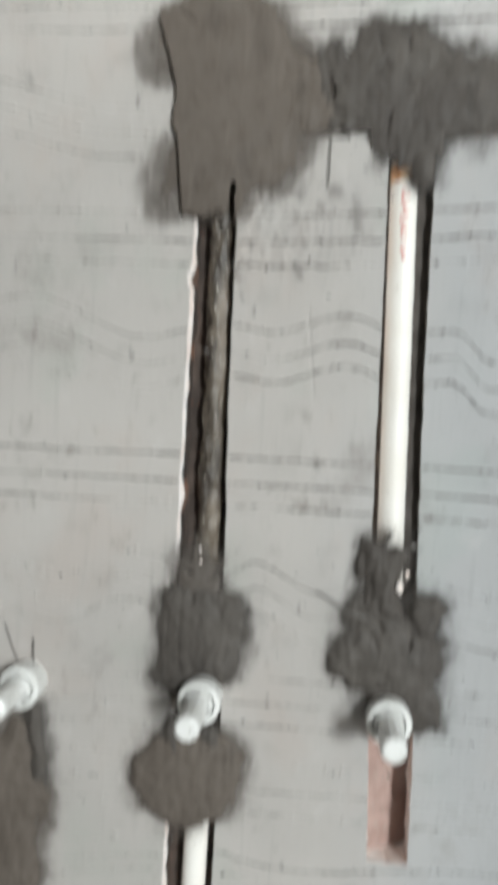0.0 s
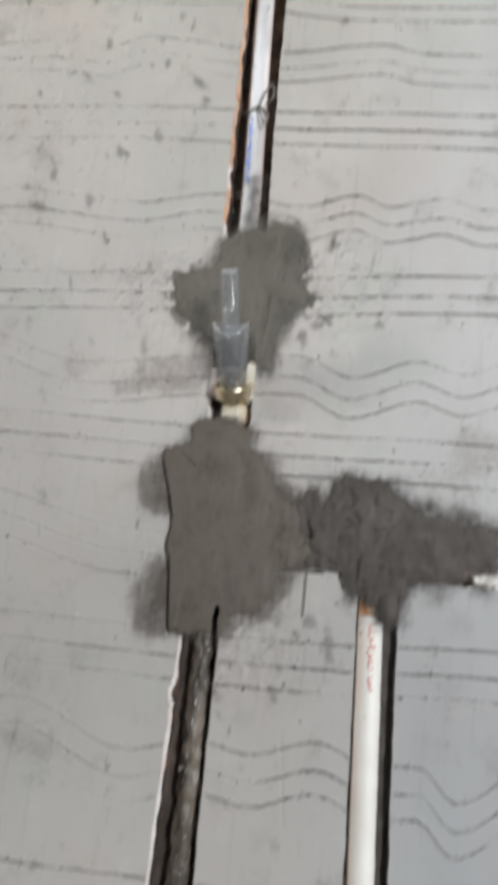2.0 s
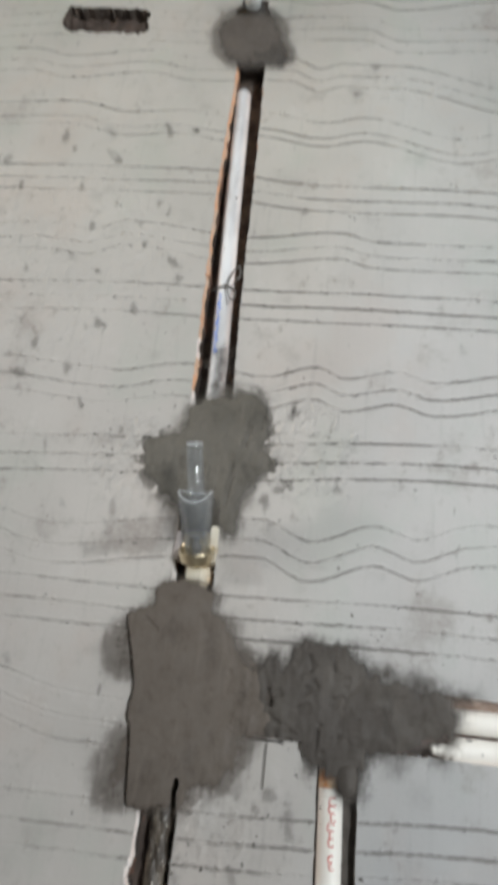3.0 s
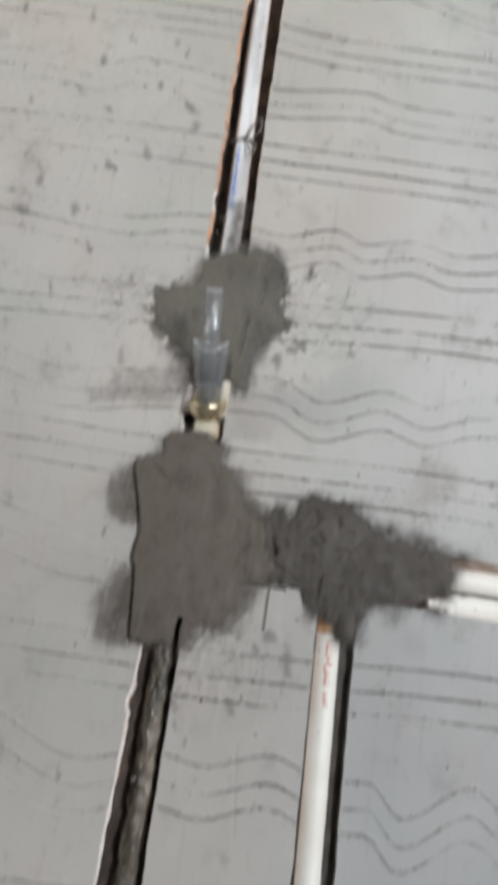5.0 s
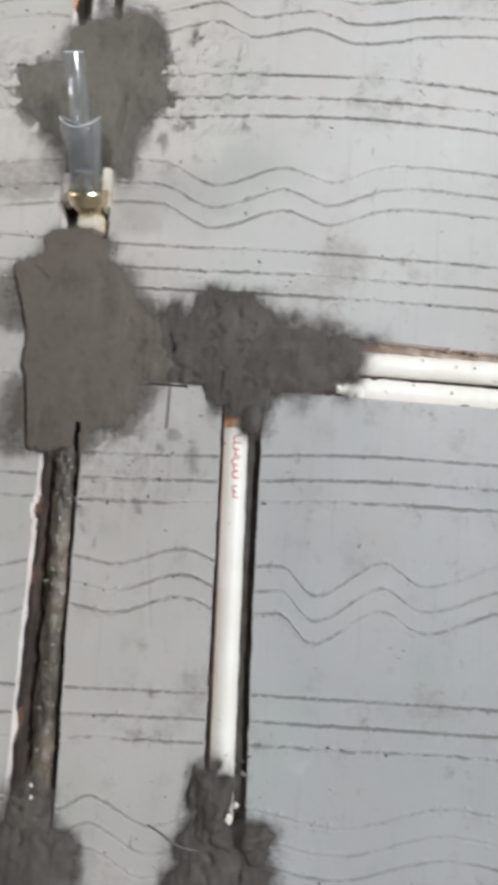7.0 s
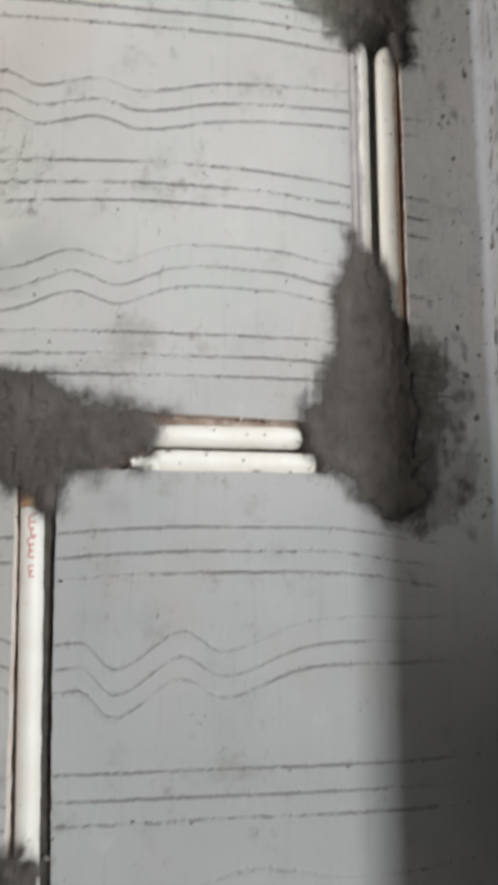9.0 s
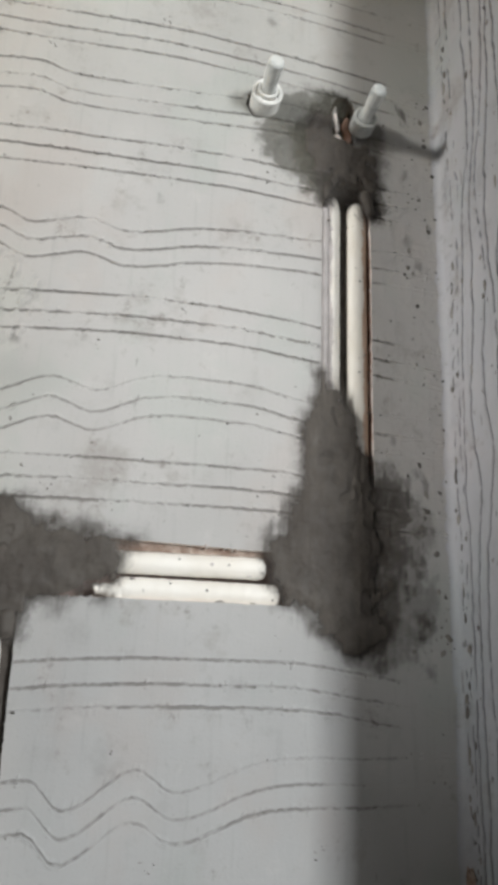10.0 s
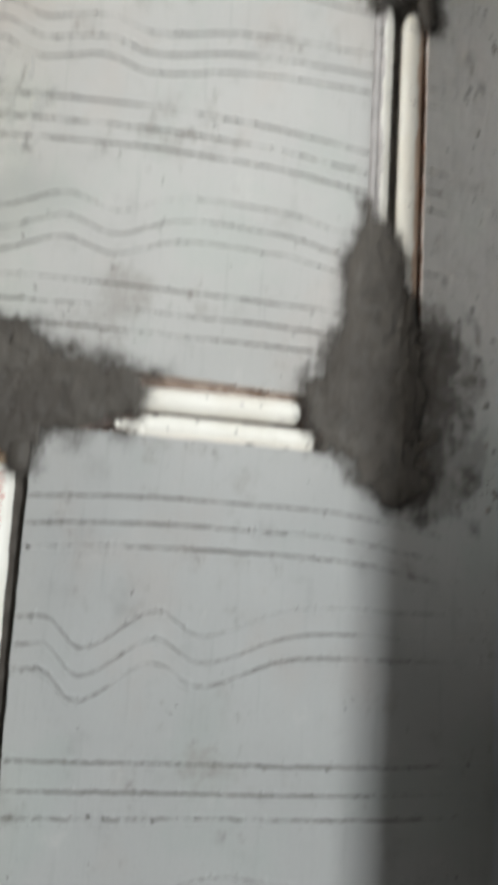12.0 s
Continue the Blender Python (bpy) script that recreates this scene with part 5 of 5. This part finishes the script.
# ---- broken brick beside the upper outlet ----
for x, z0, z1, r, mat, label in ((0.3535, 1.550, 1.590, 0.0030, CUT, "pale chip of plaster"), (0.3665, 1.543, 1.575, 0.0046, DARK_BRICK, "red brick fragment"), (0.3565, 1.545, 1.554, 0.003, CUT, "pale chip of plaster")):
    b = bmesh.new()
    sweep(b, [(x + 0.0015 * math.sin(k * 0.8), 0.001, z0 + (z1 - z0) * k / 8) for k in range(9)], [r * (0.5 + 0.5 * math.sin(0.4 + 2.5 * k / 8)) for k in range(9)], 10, True, 0.002, z0)
    part("brick_fragment", b, mat, wall, label)

# ---- capped outlets ----


def outlet(label, x, z, end, tilt=(0, 0), mat=PLUG, plug_mat=PLUG, ring_mat=PLUG, socket_r=0.0165, plug_r=0.0095):
    """A threaded socket in the wall with a screw plug standing out of it."""
    thing = empty("capped_outlet", (x, 0, z), label=label, category="pipe outlet", group="capped water outlets")
    axis = Vector((tilt[0], -1, tilt[1]))
    b = bmesh.new()
    r = socket_r
    lathe(b, (0, 0.03, 0), axis, [(0, r * 0.95), (0.036, r), (0.044, r), (0.046, r * 1.03), (0.0485, r * 1.03), (0.05, r * 0.97), (0.05, r * 0.78), (0.041, r * 0.74)], 40)
    socket = part("socket", b, mat, thing, smooth=False)
    b = bmesh.new()
    lathe(b, (0, 0.03, 0), axis, [(0.039, r * 0.68), (0.0515, r * 0.68), (0.0535, r * 0.64), (0.0535, plug_r), (0.045, plug_r)], 36)
    part("thread_collar", b, ring_mat, socket)
    b = bmesh.new()
    d = 0.03 - end
    lathe(b, (0, 0.03, 0), axis, [(0.046, plug_r * 0.95), (d * 0.72, plug_r * 0.9), (d * 0.74, plug_r * 0.98), (d - 0.003, plug_r), (d - 0.001, plug_r * 0.9), (d, plug_r * 0.72)], 12)
    part("plug", b, plug_mat, thing, smooth=False)
    return thing


outlet("white plastic outlet with a screw plug in mortar", -0.0735, 0.601, -0.064)
outlet("dusty white outlet with a screw plug over a brick recess", 0.0705, 0.6015, -0.062)
outlet("white plastic outlet with a screw plug at the wall", -0.2185, 0.597, -0.06)
outlet("white outlet with a long grey plug, high on the wall", 0.2712, 1.5760, -0.062, mat=PLUG, plug_mat=GREYPLUG, plug_r=0.0085)
outlet("grey-white outlet with a plug beside the broken chase", 0.3825, 1.566, -0.061, mat=GREYPLUG, plug_mat=GREYPLUG, ring_mat=GREYPLUG, socket_r=0.0135, plug_r=0.008)
outlet("white shower outlet with a clear plastic plug", -0.1125, 1.957, -0.085, mat=CLEAR, plug_mat=CLEAR, socket_r=0.0155, plug_r=0.0105)

# ---- brass stop valve with its clear protective cap ----


def valve():
    thing = empty("stop_valve", (-0.0825, 0.0, 1.185), label="brass stop valve in the chase under a clear plastic cap", category="valve")
    axis = Vector((-0.0086, -0.0605, 0.0905)).normalized()
    base = Vector((0.001, -0.0100, 0.0045))
    b = bmesh.new()
    lathe(b, (0.0015, 0.014, -0.05), (0, 0, 1), [(0, 0.0105), (0.03, 0.0105), (0.032, 0.0145), (0.044, 0.0145), (0.046, 0.012), (0.06, 0.012)], 6)
    part("hex_neck", b, PALE, thing)
    b = bmesh.new()
    lathe(b, (0, 0.02, 0.01), (0, -1, 0.1), [(0, 0.018), (0.02, 0.019), (0.024, 0.0175), (0.026, 0.013)], 28)
    part("body", b, BRASS, thing)
    for sx, hw, zz, top, mat, text in ((0.0140, 0.0040, 0.006, 0.034, CREAM, "cream plastic lug"), (-0.0185, 0.0034, 0.008, 0.026, LIP, "lug crusted with grey plaster")):
        b = bmesh.new()
        solid_box(b, (sx - hw, -0.006, zz - 0.008), (sx + hw, 0.010, top))
        bmesh.ops.bevel(b, geom=b.edges[:], offset=0.0015, segments=2, affect="EDGES")
        part("lug", b, mat, thing, text)
    b = bmesh.new()
    lathe(b, base, axis, [(-0.007, 0.0125), (-0.006, 0.0160), (0.003, 0.0174), (0.005, 0.0168), (0.005, 0.0150), (-0.002, 0.0120)], 36, True)
    part("collar", b, BRASS, thing, smooth=False)
    b = bmesh.new()
    lathe(b, base, axis, [(-0.004, 0.0045), (0.008, 0.0045), (0.010, 0.0030), (0.015, 0.0030), (0.016, 0.0025)], 16)
    part("spindle", b, WIRE, thing, "dark grey spindle")
    b = bmesh.new()
    lathe(b, base, axis, [(0.002, 0.0100), (0.006, 0.0120), (0.018, 0.0134), (0.034, 0.0148), (0.050, 0.0166), (0.0555, 0.0168), (0.0585, 0.0158), (0.0575, 0.0152), (0.055, 0.0161), (0.049, 0.0159), (0.034, 0.0142), (0.018, 0.0128), (0.008, 0.0114), (0.004, 0.0094)], 36, True)

    def scallop(mesh):
        """The skirt's mouth rises at both sides and dips in front and behind."""
        for v in mesh.verts:
            along = (v.co - base).dot(axis)
            if along > 0.03:
                out = (v.co - base - axis * along).normalized()
                v.co += axis * (0.0042 * (along - 0.03) / 0.0275 * (1.5 * out.x * out.x - 1))

    scallop(b)
    skirt = part("cap_skirt", b, CLEAR, thing, "clear plastic skirt", True)
    b = bmesh.new()
    lathe(b, base, axis, [(0.018, 0.0085), (0.104, 0.0076), (0.1055, 0.0068), (0.1055, 0.0005), (0.1049, 0.0005), (0.1049, 0.0064), (0.103, 0.0071), (0.018, 0.0080)], 30, True)
    tube = part("cap_tube", b, CLEAR, thing, "clear plastic tube", True)
    for name, owner, d, r, w in (("rim", skirt, 0.0582, 0.0156, 0.0006), ("tube_end", tube, 0.105, 0.0070, 0.0005), ("tube_foot", tube, 0.02, 0.0084, 0.0004)):
        b = bmesh.new()
        lathe(b, base, axis, [(d + w * math.cos(a), r + w * math.sin(a)) for a in (0.4, 1.7, 3.0, 4.2, 5.4)], 36, True)
        if name == "rim":
            scallop(b)
        part(name, b, EDGE_GLINT, owner, "plastic edge, its highlight painted whitish", True)
    return thing


valve()
wire("thin dark strand standing out of the mortar", [(0.010, -0.001, 0.691), (0.022, -0.004, 0.686), (0.035, -0.006, 0.679), (0.052, -0.004, 0.675)], 0.0007)
wire("thin dark strand beside the plugged outlet", [(-0.2135, -0.002, 0.606), (-0.2125, -0.006, 0.618), (-0.214, -0.004, 0.632)], 0.0006)
wire("thin dark strand above the plugged outlet", [(-0.228, -0.001, 0.612), (-0.232, -0.004, 0.625), (-0.239, -0.004, 0.642)], 0.0006)
